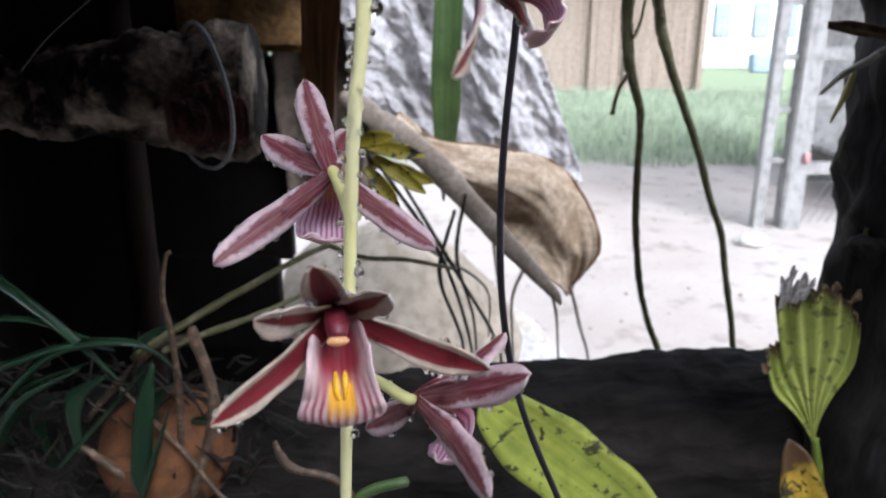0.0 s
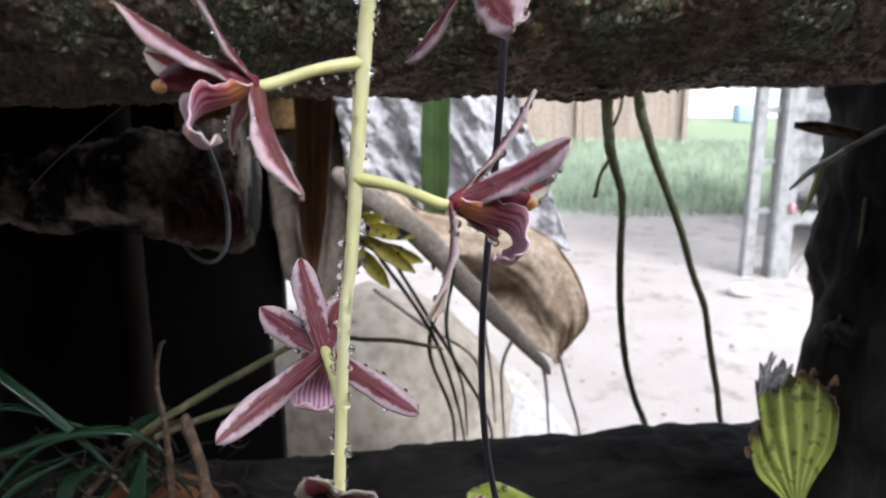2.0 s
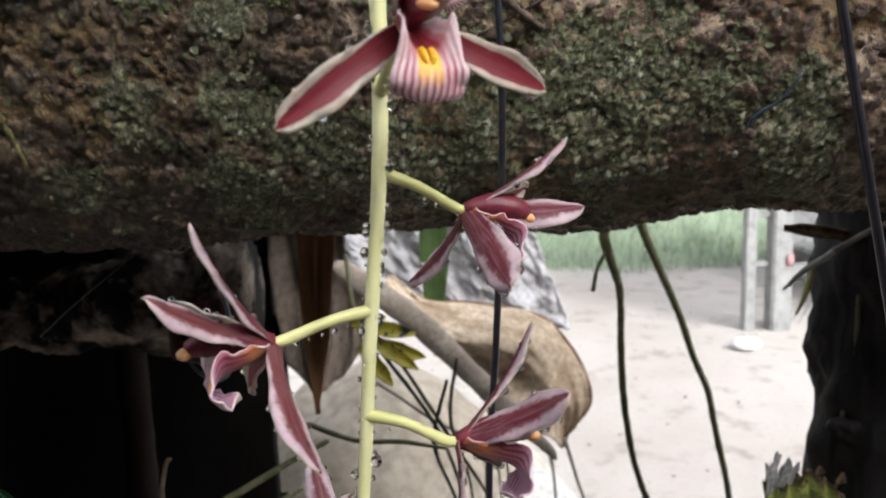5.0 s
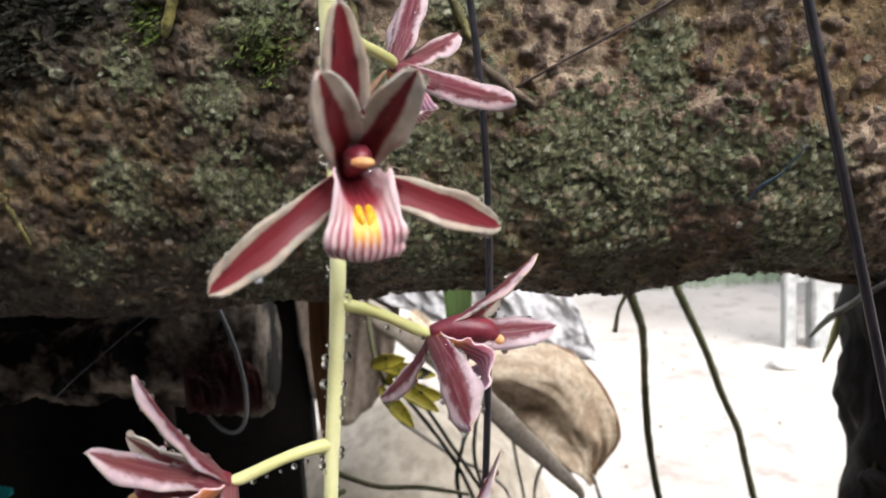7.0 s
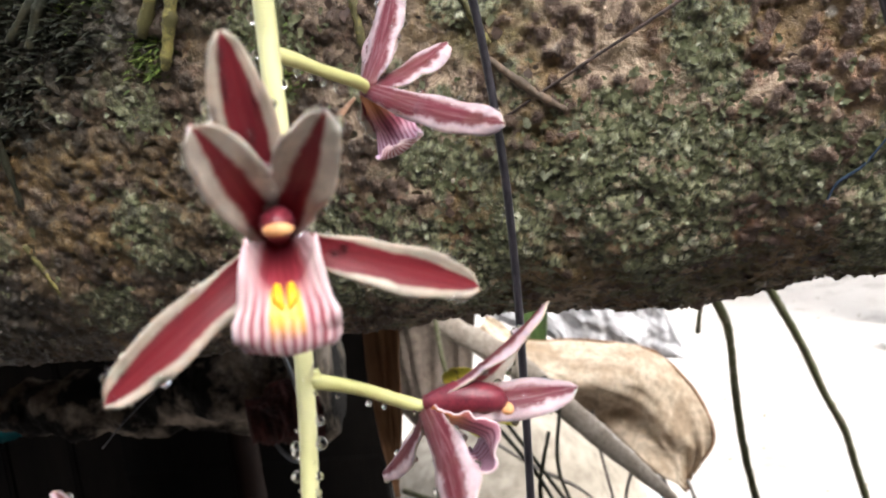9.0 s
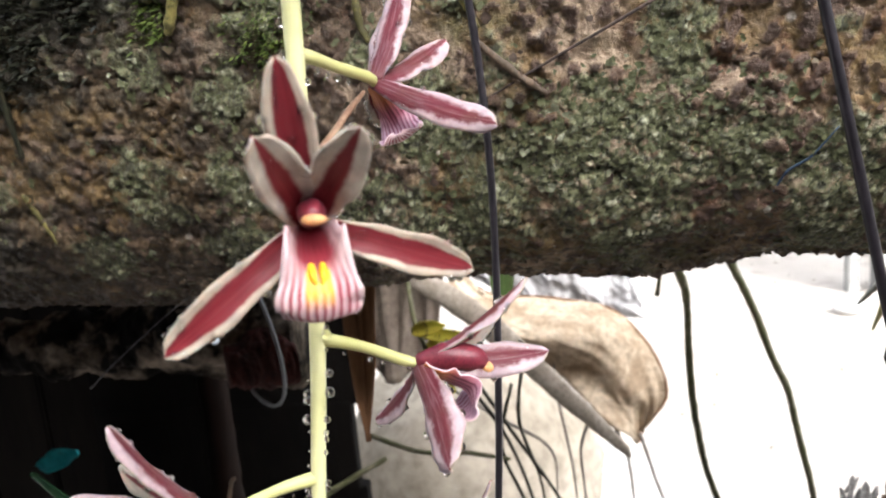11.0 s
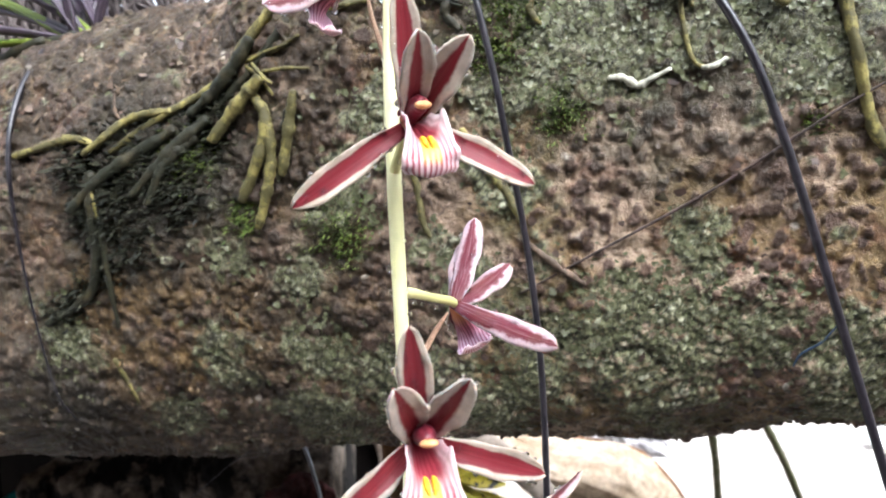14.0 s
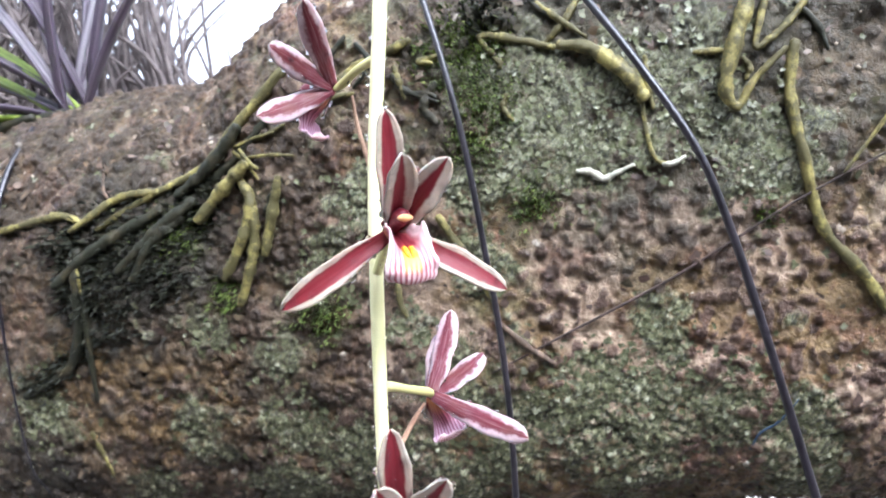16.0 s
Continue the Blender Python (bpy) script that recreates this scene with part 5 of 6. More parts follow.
# dry twiggy growth behind the log's crown
dry = thing("dry_grass_clump", (-0.13, 0.33, 1.80), "dry grey-brown grass stalks behind the log", "grass")
rq = np.random.RandomState(8)
gl = []
for k in range(460):
    x = rq.uniform(-0.36, -0.128)
    d = V3([rq.uniform(-0.6, 0.5) if x < -0.22 else rq.uniform(-0.6, 0.05), rq.uniform(-0.3, 0.4), 1.0])
    L = rq.uniform(0.06, 0.20)
    p0 = V3([x, rq.uniform(0.31, 0.42), 1.785])
    gl.append(tube([p0, p0 + d * L * 0.5, p0 + d * L + V3([0.02 * rq.randn(), 0, -0.015])], [0.0010, 0.0013, 0.0004], 8, 5))
for k in range(6):
    part("straw_tuft", join(*gl[k::6]), DRY_STRAW, dry)["kind"] = "stuff"

# ================= posts, beams and the dark corner =================
def rough_log(p0, p1, r, n, sides, amp, scale, seed, r2=None):
    """A round, uneven trunk between two points."""
    p0, p1 = V3(p0, float), V3(p1, float)
    d = unit(p1 - p0)
    a = unit(np.cross(d, (0.13, 0.2, 1.0) if abs(d[2]) < 0.9 else (1, 0, 0)))
    b = np.cross(d, a)
    t = np.linspace(0, 1, n)
    ang = np.arange(sides) * 2 * np.pi / sides
    rr = r + ((r2 if r2 is not None else r) - r) * t
    ring = np.cos(ang)[:, None] * a + np.sin(ang)[:, None] * b
    c = p0 + (p1 - p0) * t[:, None]
    v = (c[:, None] + rr[:, None, None] * ring[None]).reshape(-1, 3)
    q = np.repeat(ring[None], n, 0).reshape(-1, 3)
    v = v + q * (amp * fbm(v + seed, scale, 5, 0.6))[:, None]
    f = [(i * sides + j, i * sides + (j + 1) % sides, (i + 1) * sides + (j + 1) % sides, (i + 1) * sides + j) for i in range(n - 1) for j in range(sides)]
    f += [tuple(range(sides - 1, -1, -1)), tuple((n - 1) * sides + j for j in range(sides))]
    return v, f


trunk = thing("upright_trunk", (0.285, 0.42, 0), "black wet rough-barked upright trunk beside the log", "trunk")
part("trunk", rough_log((0.287, 0.42, -0.05), (0.285, 0.42, 2.1), 0.056, 240, 60, 0.030, 42, 3), TRUNK, trunk)
part("stub", rough_log((0.250, 0.405, 1.478), (0.224, 0.395, 1.484), 0.010, 24, 18, 0.016, 110, 5, 0.004), TRUNK, trunk, "broken bark stub")
for k, (pts, r, m) in enumerate((([(0.232, 0.38, 1.60), (0.262, 0.385, 1.577), (0.275, 0.375, 1.56)], 0.002, ROOT_DARK), ([(0.1942, 0.40, 1.5645), (0.205, 0.40, 1.575), (0.217, 0.40, 1.5823), (0.222, 0.399, 1.587)], [0.0008, 0.0018, 0.0018, 0.0014], ROOT_TIP),
                                 ([(0.221, 0.399, 1.586), (0.2385, 0.385, 1.6008), (0.262, 0.365, 1.612)], [0.0017, 0.0018, 0.0016], DRY_GREY), ([(0.2115, 0.401, 1.580), (0.2085, 0.401, 1.566), (0.2025, 0.401, 1.550)], [0.0008, 0.0022, 0.0006], PEDICEL),
                                 ([(0.237, 0.40, 1.56), (0.236, 0.40, 1.52), (0.230, 0.40, 1.485)], [0.0014, 0.0012, 0.001], AERIAL))):
    part("root", tube(pts, r, 16, 7, 0.1, k), m, trunk)
solo("dry_pod", blade((0.234, 0.40, 1.593), V3([-1, 0, 0.16]), (0, -1, 0.4), 0.041, 0.005, 0.05, 0.6, 0.002, 7, 12, 0.6, 0.5), [BROWN_TORN, BROWN_TORN], "small dark dry seed pod on the upright trunk", "seed pod", (0.236, 0.40, 1.593))

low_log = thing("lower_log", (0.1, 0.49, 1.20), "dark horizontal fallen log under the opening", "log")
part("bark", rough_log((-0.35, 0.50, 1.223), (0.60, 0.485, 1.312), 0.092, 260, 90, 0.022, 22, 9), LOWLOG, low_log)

beam = thing("old_beam", (-0.25, 0.40, 1.53), "old grey rotten beam end bound with wire", "beam")
part("wood", rough_log((-0.3199, 0.4200, 1.5579), (-0.1095, 0.4300, 1.5626), 0.008, 200, 64, 0.030, 30, 21, 0.038), BEAM, beam)
part("rot", rough_log((-0.1428, 0.3840, 1.5519), (-0.1114, 0.4020, 1.5518), 0.012, 60, 36, 0.026, 60, 31, 0.016), BEAM_RED, beam, "dark red rotten heartwood")
ring = [(-0.133 - 0.027 * math.cos(a) + 0.002 * math.sin(2 * a), 0.408 + 0.036 * math.cos(a), 1.5615 + 0.038 * math.sin(a)) for a in np.linspace(0, 2 * math.pi, 22)]
part("binding_wire", tube([(x, y - 0.004, z) for x, y, z in ring], 0.0011, 60, 6), STEEL, beam, "thin grey binding wire loop")
dry_sheath = thing("dry_leaf_sheath", (-0.0575, 0.368, 1.645), "brown dry leaf sheath hanging to a point", "dead leaf")
part("blade", blade((-0.0575, 0.368, 1.645), V3([-0.05, 0, -1]), (0, -1, 0), 0.132, 0.017, 0.03, 0.5, 0.0012, 7, 24, 0.25, 0.9, 0.03, 1.0), [BROWN_SHEATH, BROWN_SHEATH], dry_sheath)
part("midrib", tube([(-0.0575, 0.3665, 1.645), (-0.060, 0.364, 1.59), (-0.0625, 0.365, 1.53)], [0.0016, 0.0013, 0.0005], 14, 7), BROWN_SHEATH, dry_sheath)
# Boards added to fill the unlit corner; its shade is put into their colour.
shade_box = thing("shade_backing", (-0.6, 0.9, 0.9), "added near-black boards standing in for the shade under the log", "partition", kind="structure")
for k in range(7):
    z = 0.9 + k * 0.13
    part("board", box((-1.3, 0.95 + 0.004 * (k % 2), z), (-0.21 - 0.01 * (k % 3), 0.975 + 0.004 * (k % 2), z + 0.136), 0.002), SHADE_WOOD, shade_box, smooth=False)
# Side, roof and floor boards added to keep light out of the corner.
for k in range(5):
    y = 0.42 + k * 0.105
    part("board", box((-0.62, y, 0.9), (-0.595, y + 0.1, 1.80), 0.004), SHADE_WOOD, shade_box, smooth=False)
    part("board", box((-0.62, y, 1.64 + 0.003 * (k % 2)), (-0.10, y + 0.1, 1.665 + 0.003 * (k % 2)), 0.004), SHADE_WOOD, shade_box, smooth=False)
part("board", box((-0.62, 0.40, 0.90), (-0.20, 0.95, 0.925), 0.004), SHADE_WOOD, shade_box, smooth=False)
solo("tan_board", box((-0.22, 0.62, 1.575), (-0.11, 0.645, 1.66), 0.006), TAN_WOOD, "tan weathered board behind the beam", "board", (-0.2, 0.62, 1.47), smooth=False)

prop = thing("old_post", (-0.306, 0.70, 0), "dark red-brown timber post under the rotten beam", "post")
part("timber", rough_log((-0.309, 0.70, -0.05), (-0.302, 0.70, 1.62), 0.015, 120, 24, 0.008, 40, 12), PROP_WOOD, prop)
teal = thing("teal_plastic_sheet", (-0.48, 0.62, 1.42), "crumpled teal plastic sheet behind the rotten beam", "plastic sheet")
for k, (x, z, L) in enumerate(((-0.437, 1.4935, 0.075), (-0.407, 1.392, 0.045))):
    part("fold", blade((x, 0.62, z), V3([-1, 0, -0.28]), (0, -1, 0.5), L, 0.020, 0.05, 0.5, 0.0006, 7, 14, 0.5, 0.3, 0.10, 0.8, seed=40 + k), [TEAL_PLASTIC, TEAL_PLASTIC], teal)
solo("thin_thread", tube([(-0.098, 0.262, 1.624), (-0.113, 0.27, 1.615), (-0.137, 0.27, 1.597), (-0.150, 0.275, 1.587), (-0.156, 0.280, 1.583)], 0.00022, 24, 6), WIRE, "thin dark thread hanging between log and beam", "thread", (-0.137, 0.27, 1.597))
solo("blue_thread", tube([on_log(0.107, 1.672, 0.0012), on_log(0.102, 1.664, 0.0014), on_log(0.097, 1.660, 0.0012), on_log(0.0945, 1.654, 0.001)], [0.0002, 0.0004, 0.0004, 0.0002], 16, 6, 0.2, 2), BLUE_THREAD, "short frayed blue-grey thread lying on bark", "thread", (0.1, 0.2, 1.66))
solo("hanging_wire", tube([on_log(-0.1570, 1.785, 0.0006), on_log(-0.1590, 1.765, 0.002), on_log(-0.1600, 1.74, 0.003), on_log(-0.1605, 1.70, 0.003), on_log(-0.1600, 1.66, 0.002), on_log(-0.1590, 1.645, 0.0006)], [0.0010, 0.0011, 0.0009, 0.0005, 0.0004, 0.0004], 40, 6), WIRE, "very thin dark wire hanging before the log", "wire", (-0.147, 0.19, 1.70))

# ================= lower left clutter =================
husk = thing("coconut_husk", (-0.187, 0.44, 1.28), "half orange-brown coconut husk used as a planter", "coconut husk")
hv, hf = ball((-0.187, 0.44, 1.322), 0.044, 28, 18, (1, 1, 0.95), 0.0)
hv = hv + unit(V3([1, 0, 0])) * 0 + (hv - V3([-0.187, 0.44, 1.322])) * (0.25 * fbm(hv, 40, 4))[:, None]
part("shell", (hv, hf), HUSK, husk)
rq = np.random.RandomState(31)
strands = []
for k in range(90):
    a, e = rq.uniform(0, 6.28), rq.uniform(-0.6, 1.3)
    c0 = V3([-0.187, 0.44, 1.322])
    p = [c0 + 0.0445 * V3([math.cos(a + t) * math.cos(e + 0.3 * t), math.sin(a + t) * math.cos(e + 0.3 * t), 0.95 * math.sin(e + 0.3 * t)]) for t in (0, 0.25, 0.5)]
    strands.append(tube(p, [0.0003, 0.0005, 0.0002], 7, 4))
part("husk_fibre", join(*strands), ROOT_BROWN, husk, "coarse brown husk fibres")["kind"] = "stuff"
clump = thing("grassy_orchid_clump", (-0.23, 0.42, 1.28), "tangle of dark wet grassy leaves and roots on the husk", "plant")
for k, (p, w, m) in enumerate((([(-0.300, 0.42, 1.475), (-0.256, 0.40, 1.457), (-0.2216, 0.40, 1.425), (-0.20, 0.41, 1.39)], 0.004, LEAF_DARK), ([(-0.285, 0.40, 1.355), (-0.2698, 0.40, 1.377), (-0.2304, 0.40, 1.413), (-0.1855, 0.40, 1.420), (-0.165, 0.41, 1.40)], 0.006, LEAF_DARK),
                               ([(-0.240, 0.40, 1.335), (-0.2297, 0.40, 1.346), (-0.1738, 0.40, 1.408)], 0.005, LEAF_DARK), ([(-0.187, 0.39, 1.325), (-0.1848, 0.39, 1.337), (-0.178, 0.39, 1.38), (-0.1719, 0.395, 1.408)], 0.006, LEAF_DARK), ([(-0.184, 0.385, 1.325), (-0.1801, 0.385, 1.333), (-0.1611, 0.385, 1.384)], 0.006, LEAF_DARK),
                               ([(-0.30, 0.41, 1.39), (-0.26, 0.40, 1.405), (-0.22, 0.40, 1.418), (-0.20, 0.41, 1.41)], 0.006, LEAF_DARK), ([(-0.29, 0.42, 1.425), (-0.25, 0.41, 1.43), (-0.215, 0.41, 1.418)], 0.004, LEAF_DARK), ([(-0.28, 0.40, 1.34), (-0.25, 0.39, 1.385), (-0.215, 0.395, 1.405)], 0.007, LEAF_DARK))):
    part("leaf", tube(p, [w * 0.5, w * 1.15, w * 1.0, w * 0.25], 26, 9, 0.0, k, 0.35), m, clump)
for k, (p, r, m) in enumerate((([(-0.1600, 0.41, 1.4725), (-0.1630, 0.41, 1.4690), (-0.1673, 0.41, 1.4467), (-0.1647, 0.41, 1.4179), (-0.1641, 0.41, 1.3801), (-0.1681, 0.41, 1.310)], [0.0010, 0.0012, 0.0014, 0.0018, 0.0022, 0.0022], ROOT_BROWN),
                               ([(-0.195, 0.42, 1.400), (-0.1701, 0.42, 1.4171), (-0.1335, 0.42, 1.4396), (-0.0895, 0.42, 1.465), (-0.07, 0.43, 1.472)], [0.0022, 0.0024, 0.0024, 0.0020, 0.0016], AERIAL), ([(-0.175, 0.42, 1.405), (-0.1565, 0.42, 1.4135), (-0.1172, 0.42, 1.4287), (-0.09, 0.44, 1.436)], [0.0022, 0.0022, 0.0019, 0.0014], AERIAL),
                               ([(-0.225, 0.40, 1.35), (-0.2192, 0.40, 1.3462), (-0.1905, 0.40, 1.3223), (-0.16, 0.40, 1.306)], [0.002, 0.0026, 0.0028, 0.002], ROOT_BROWN), ([(-0.148, 0.40, 1.430), (-0.1473, 0.40, 1.4225), (-0.1396, 0.40, 1.3782), (-0.1547, 0.40, 1.3268), (-0.16, 0.40, 1.31)], [0.002, 0.0034, 0.0036, 0.003, 0.002], ROOT_BROWN),
                               ([(-0.235, 0.43, 1.350), (-0.219, 0.43, 1.3688), (-0.1861, 0.43, 1.401), (-0.1599, 0.43, 1.4128)], [0.002, 0.0022, 0.0022, 0.0016], ROOT_BROWN), ([(-0.10, 0.40, 1.295), (-0.135, 0.395, 1.315), (-0.160, 0.40, 1.345), (-0.20, 0.41, 1.385)], [0.0012, 0.0016, 0.0016, 0.0012], ROOT_BROWN))):
    part("root", tube(p, r, 30, 7, 0.15, k), m, clump)
rq = np.random.RandomState(55)
for k in range(14):
    p0 = V3([rq.uniform(-0.31, -0.18), rq.uniform(0.40, 0.45), rq.uniform(1.28, 1.36)])
    d = V3([rq.uniform(-0.6, 1.0), rq.uniform(-0.3, 0.1), rq.uniform(0.4, 1.2)]) * rq.uniform(0.05, 0.09)
    part("leaf", tube([p0, p0 + d * 0.55, p0 + d + V3([0.02, 0, -0.012])], [0.0026, 0.0060, 0.0008], 14, 9, 0.0, k, 0.35), LEAF_DARK, clump)
rq = np.random.RandomState(5)
fine = []
for k in range(520):
    p0 = V3([rq.uniform(-0.33, -0.12), rq.uniform(0.40, 0.46), 1.24 + 0.15 * rq.rand() ** 1.4])
    d = V3([rq.uniform(-1, 1), rq.uniform(-0.4, 0.2), rq.uniform(-0.4, 0.9)]) * rq.uniform(0.02, 0.05)
    fine.append(tube([p0, p0 + d * 0.5 + V3([0, 0, 0.006 * rq.randn()]), p0 + d], [0.0008, 0.0011, 0.0004], 6, 4))
part("root_fibre", join(*fine), DARK_FIBRE, clump)["kind"] = "stuff"
low_twig = thing("dry_twig", (-0.05, 0.25, 1.43), "dry forked twig at the foot of the spike", "twig")
part("twig", tube([(-0.0650, 0.25, 1.4475), (-0.0630, 0.25, 1.442), (-0.0583, 0.25, 1.4359), (-0.0411, 0.25, 1.4305), (-0.034, 0.252, 1.41), (-0.03, 0.28, 1.33), (-0.03, 0.40, 1.27)], [0.001, 0.0016, 0.0017, 0.0017, 0.0017, 0.0016, 0.0015], 20, 7, 0.2, 1), ROOT_BROWN, low_twig)
part("stub", tube([(-0.034, 0.252, 1.412), (-0.036, 0.25, 1.420), (-0.028, 0.25, 1.427), (-0.0148, 0.25, 1.4308)], [0.0018, 0.0022, 0.0020], 12, 8), LEAF_STRAP, low_twig, "green cut leaf stub")

# ================= leaves at the lower log =================
spotted = thing("spotted_leaf", (0.118, 0.40, 1.31), "broad yellow-green leaf with black spots", "leaf")
part("blade", blade((0.118, 0.345, 1.332), V3([-0.094, -0.02, 0.088]), (-0.1, -1, 0.45), 0.140, 0.041, 0.05, 0.18, 0.0009, 11, 30, 0.50, 0.45, 0.035, 0.34, seed=3), [LEAF_SPOT, LEAF_SPOT], spotted)
part("petiole", tube([(0.134, 0.41, 1.295), (0.128, 0.37, 1.31), (0.118, 0.345, 1.332)], [0.003, 0.0025, 0.0025], 10, 7), LEAF_LIME, spotted)
fan = thing("pleated_leaf", (0.232, 0.40, 1.32), "fan-shaped pleated green leaf with a torn brown tip", "leaf")
fg = np.zeros((26, 45, 3))
rq = np.random.RandomState(2)
rag = list(rq.uniform(-0.035, 0.035, 45))
for i, v in enumerate(np.linspace(0, 1, 26)):
    for j, u in enumerate(np.linspace(-1, 1, 45)):
        a = radians(13.5 + 28 * u * (0.30 + 0.70 * min(1, v * 1.5) ** 0.8) * (1 - 0.34 * max(0, v - 0.55) / 0.45))
        full = 1 - (0.2 if u < 0 else 0.05) * u * u if u < 0.48 else 0.70 - 0.06 * (u - 0.5)
        L = 0.108 * v * (full + rag[j] * v**5 - 0.10 * v**4 * math.exp(-((u - 0.15) / 0.06) ** 2))
        fg[i, j] = (0.2225 - math.sin(a) * L, 0.40 + 0.0022 * v * math.cos(22 * u) + (0.004 * v if u > 0.48 else 0) - 0.010 * v * v + 0.004 * math.sin(3 * u) * v, 1.3557 + math.cos(a) * L)
part("blade", sheet(fg, 0.0008, (0, -1, 0)), [LEAF_FAN, LEAF_FAN], fan)
part("stalk", tube([(0.2390, 0.402, 1.29), (0.2330, 0.402, 1.320), (0.2265, 0.400, 1.343), (0.2225, 0.400, 1.360)], [0.0040, 0.0036, 0.0030, 0.002], 16, 9, 0.05), LEAF_LIME, fan)
for k, (x, z, ax, L, w) in enumerate(((0.184, 1.447, -0.1, 0.022, 0.0035), (0.187, 1.450, 0.05, 0.025, 0.004), (0.191, 1.451, 0.25, 0.020, 0.005), (0.196, 1.452, 0.45, 0.016, 0.004), (0.186, 1.449, 0.5, 0.018, 0.003), (0.194, 1.446, 0.1, 0.013, 0.004), (0.190, 1.455, 0.9, 0.012, 0.003), (0.188, 1.460, 0.7, 0.012, 0.003))):
    part("torn_strip", blade((x, 0.389 + 0.001 * k, z), V3([ax, -0.1, 1]), (0.4 * (-1) ** k, -1, 0.2), L, w, 0.12, 0.5, 0.0004, 7, 12, 0.5, 0.5, 0.16, 0.5, twist=0.9 * (-1) ** k, seed=k), [TORN, TORN], fan, "grey papery torn leaf tip" if k == 0 else "")
for k, (x, z, ax) in enumerate(((0.2045, 1.4545, -0.3), (0.212, 1.4600, 0.15), (0.224, 1.456, 0.3), (0.183, 1.412, -0.6))):
    part("torn_strip", blade((x, 0.389, z - 0.003), V3([ax, -0.1, 1]), (0.2, -1, 0.2), 0.008, 0.005, 0.1, 0.5, 0.0004, 7, 10, 0.5, 0.6, 0.15, 0.5, seed=9 + k), [BROWN_TORN, BROWN_TORN], fan)
solo("yellow_leaf", blade((0.218, 0.375, 1.296), V3([-0.30, 0, 1]), (0, -1, 0.2), 0.082, 0.025, 0.04, 0.3, 0.0008, 9, 20, 0.5, 0.4, 0.03, 0.6, seed=6), [LEAF_YELLOW, LEAF_YELLOW], "small yellow leaf blotched brown", "leaf", (0.218, 0.375, 1.296))

# ================= hanging aerial roots =================
left_root = thing("aerial_root", (0.171, 0.53, 1.30), "long greenish aerial root hanging from the log", "root", "hanging roots")
part("root", tube([(0.112, 0.385, 1.70), (0.117, 0.50, 1.665), (0.1220, 0.540, 1.6100), (0.1250, 0.540, 1.5780), (0.1280, 0.540, 1.5650), (0.1340, 0.540, 1.5470), (0.1370, 0.540, 1.5320), (0.1380, 0.540, 1.4880), (0.1400, 0.540, 1.4530), (0.1460, 0.540, 1.4110), (0.1550, 0.540, 1.3780), (0.1670, 0.540, 1.3490), (0.182, 0.53, 1.300)], [0.0040, 0.0042, 0.0042, 0.0036, 0.0030, 0.0026, 0.0027, 0.0024, 0.0025, 0.0024], 130, 9, 0.14, 1), AERIAL, left_root)
part("side_root", tube([(0.1270, 0.538, 1.5690), (0.1230, 0.538, 1.5610), (0.1190, 0.538, 1.5530), (0.1160, 0.538, 1.5370)], [0.0014, 0.0016, 0.0014, 0.0018], 14, 7, 0.1), AERIAL, left_root)
part("side_root", tube([(0.1330, 0.538, 1.6140), (0.1310, 0.538, 1.6000), (0.1270, 0.538, 1.5890)], [0.0010, 0.0011, 0.0012], 10, 7, 0.1), AERIAL, left_root)
right_root = thing("aerial_root", (0.262, 0.575, 1.26), "long grey-green aerial root hanging from the log", "root", "hanging roots")
part("root", tube([(0.128, 0.385, 1.70), (0.145, 0.56, 1.665), (0.1650, 0.620, 1.6070), (0.1730, 0.620, 1.5790), (0.1820, 0.620, 1.5550), (0.1970, 0.620, 1.5210), (0.2090, 0.620, 1.4920), (0.2210, 0.620, 1.4570), (0.2340, 0.620, 1.4260), (0.2420, 0.620, 1.3890), (0.2520, 0.620, 1.3460), (0.2610, 0.620, 1.3040), (0.264, 0.565, 1.27)], [0.0044, 0.0046, 0.0046, 0.0036, 0.0032, 0.0030, 0.0028, 0.0029, 0.0026, 0.0027], 130, 9, 0.14, 2), AERIAL, right_root)

# ================= cloth, dry sheath, stones behind =================
cg = np.zeros((90, 100, 3))
for i, v in enumerate(np.linspace(0, 1, 90)):
    for j, u in enumerate(np.linspace(0, 1, 100)):
        left, right = -0.145 + 0.035 * v, 0.050 + 0.112 * v
        low = 1.505 - 0.092 * min(1, u * 1.35) ** 0.9
        x, z = left + (right - left) * u, 1.72 + (low - 1.72) * v
        y = 0.90 + 0.03 * noise.noise((4.2 * u + 0.8 * v, 1.6 * v, 2.0)) + 0.016 * noise.noise((9 * u - 3 * v, 4.5 * v, 5.0)) + 0.009 * noise.noise((20 * u, 16 * v, 7.0)) + 0.009 * abs(noise.noise((26 * u + 9 * v, 24 * v - 7 * u, 3.0))) + 0.004 * noise.noise((60 * u, 50 * v, 4.0))
        cg[i, j] = (x, y, z)
solo("white_sack_cloth", sheet(cg, 0.002, (0, -1, 0)), [CLOTH, CLOTH], "creased dirty-white woven sack hanging behind the log", "sack", (0.03, 0.9, 1.42))
bg = np.zeros((34, 30, 3))
for i, v in enumerate(np.linspace(0, 1, 34)):
    for j, u in enumerate(np.linspace(0, 1, 30)):
        x = -0.225 + 0.02 * v + (0.150 - 0.05 * v * v) * u
        z = 1.66 - (0.27 + 0.06 * math.sin(2.5 * u + 0.4)) * v
        bg[i, j] = (x, 0.935 + 0.03 * noise.noise((5 * u + v, 1.5 * v, 12.0)) + 0.012 * noise.noise((12 * u - 3 * v, 5 * v, 15.0)), z)
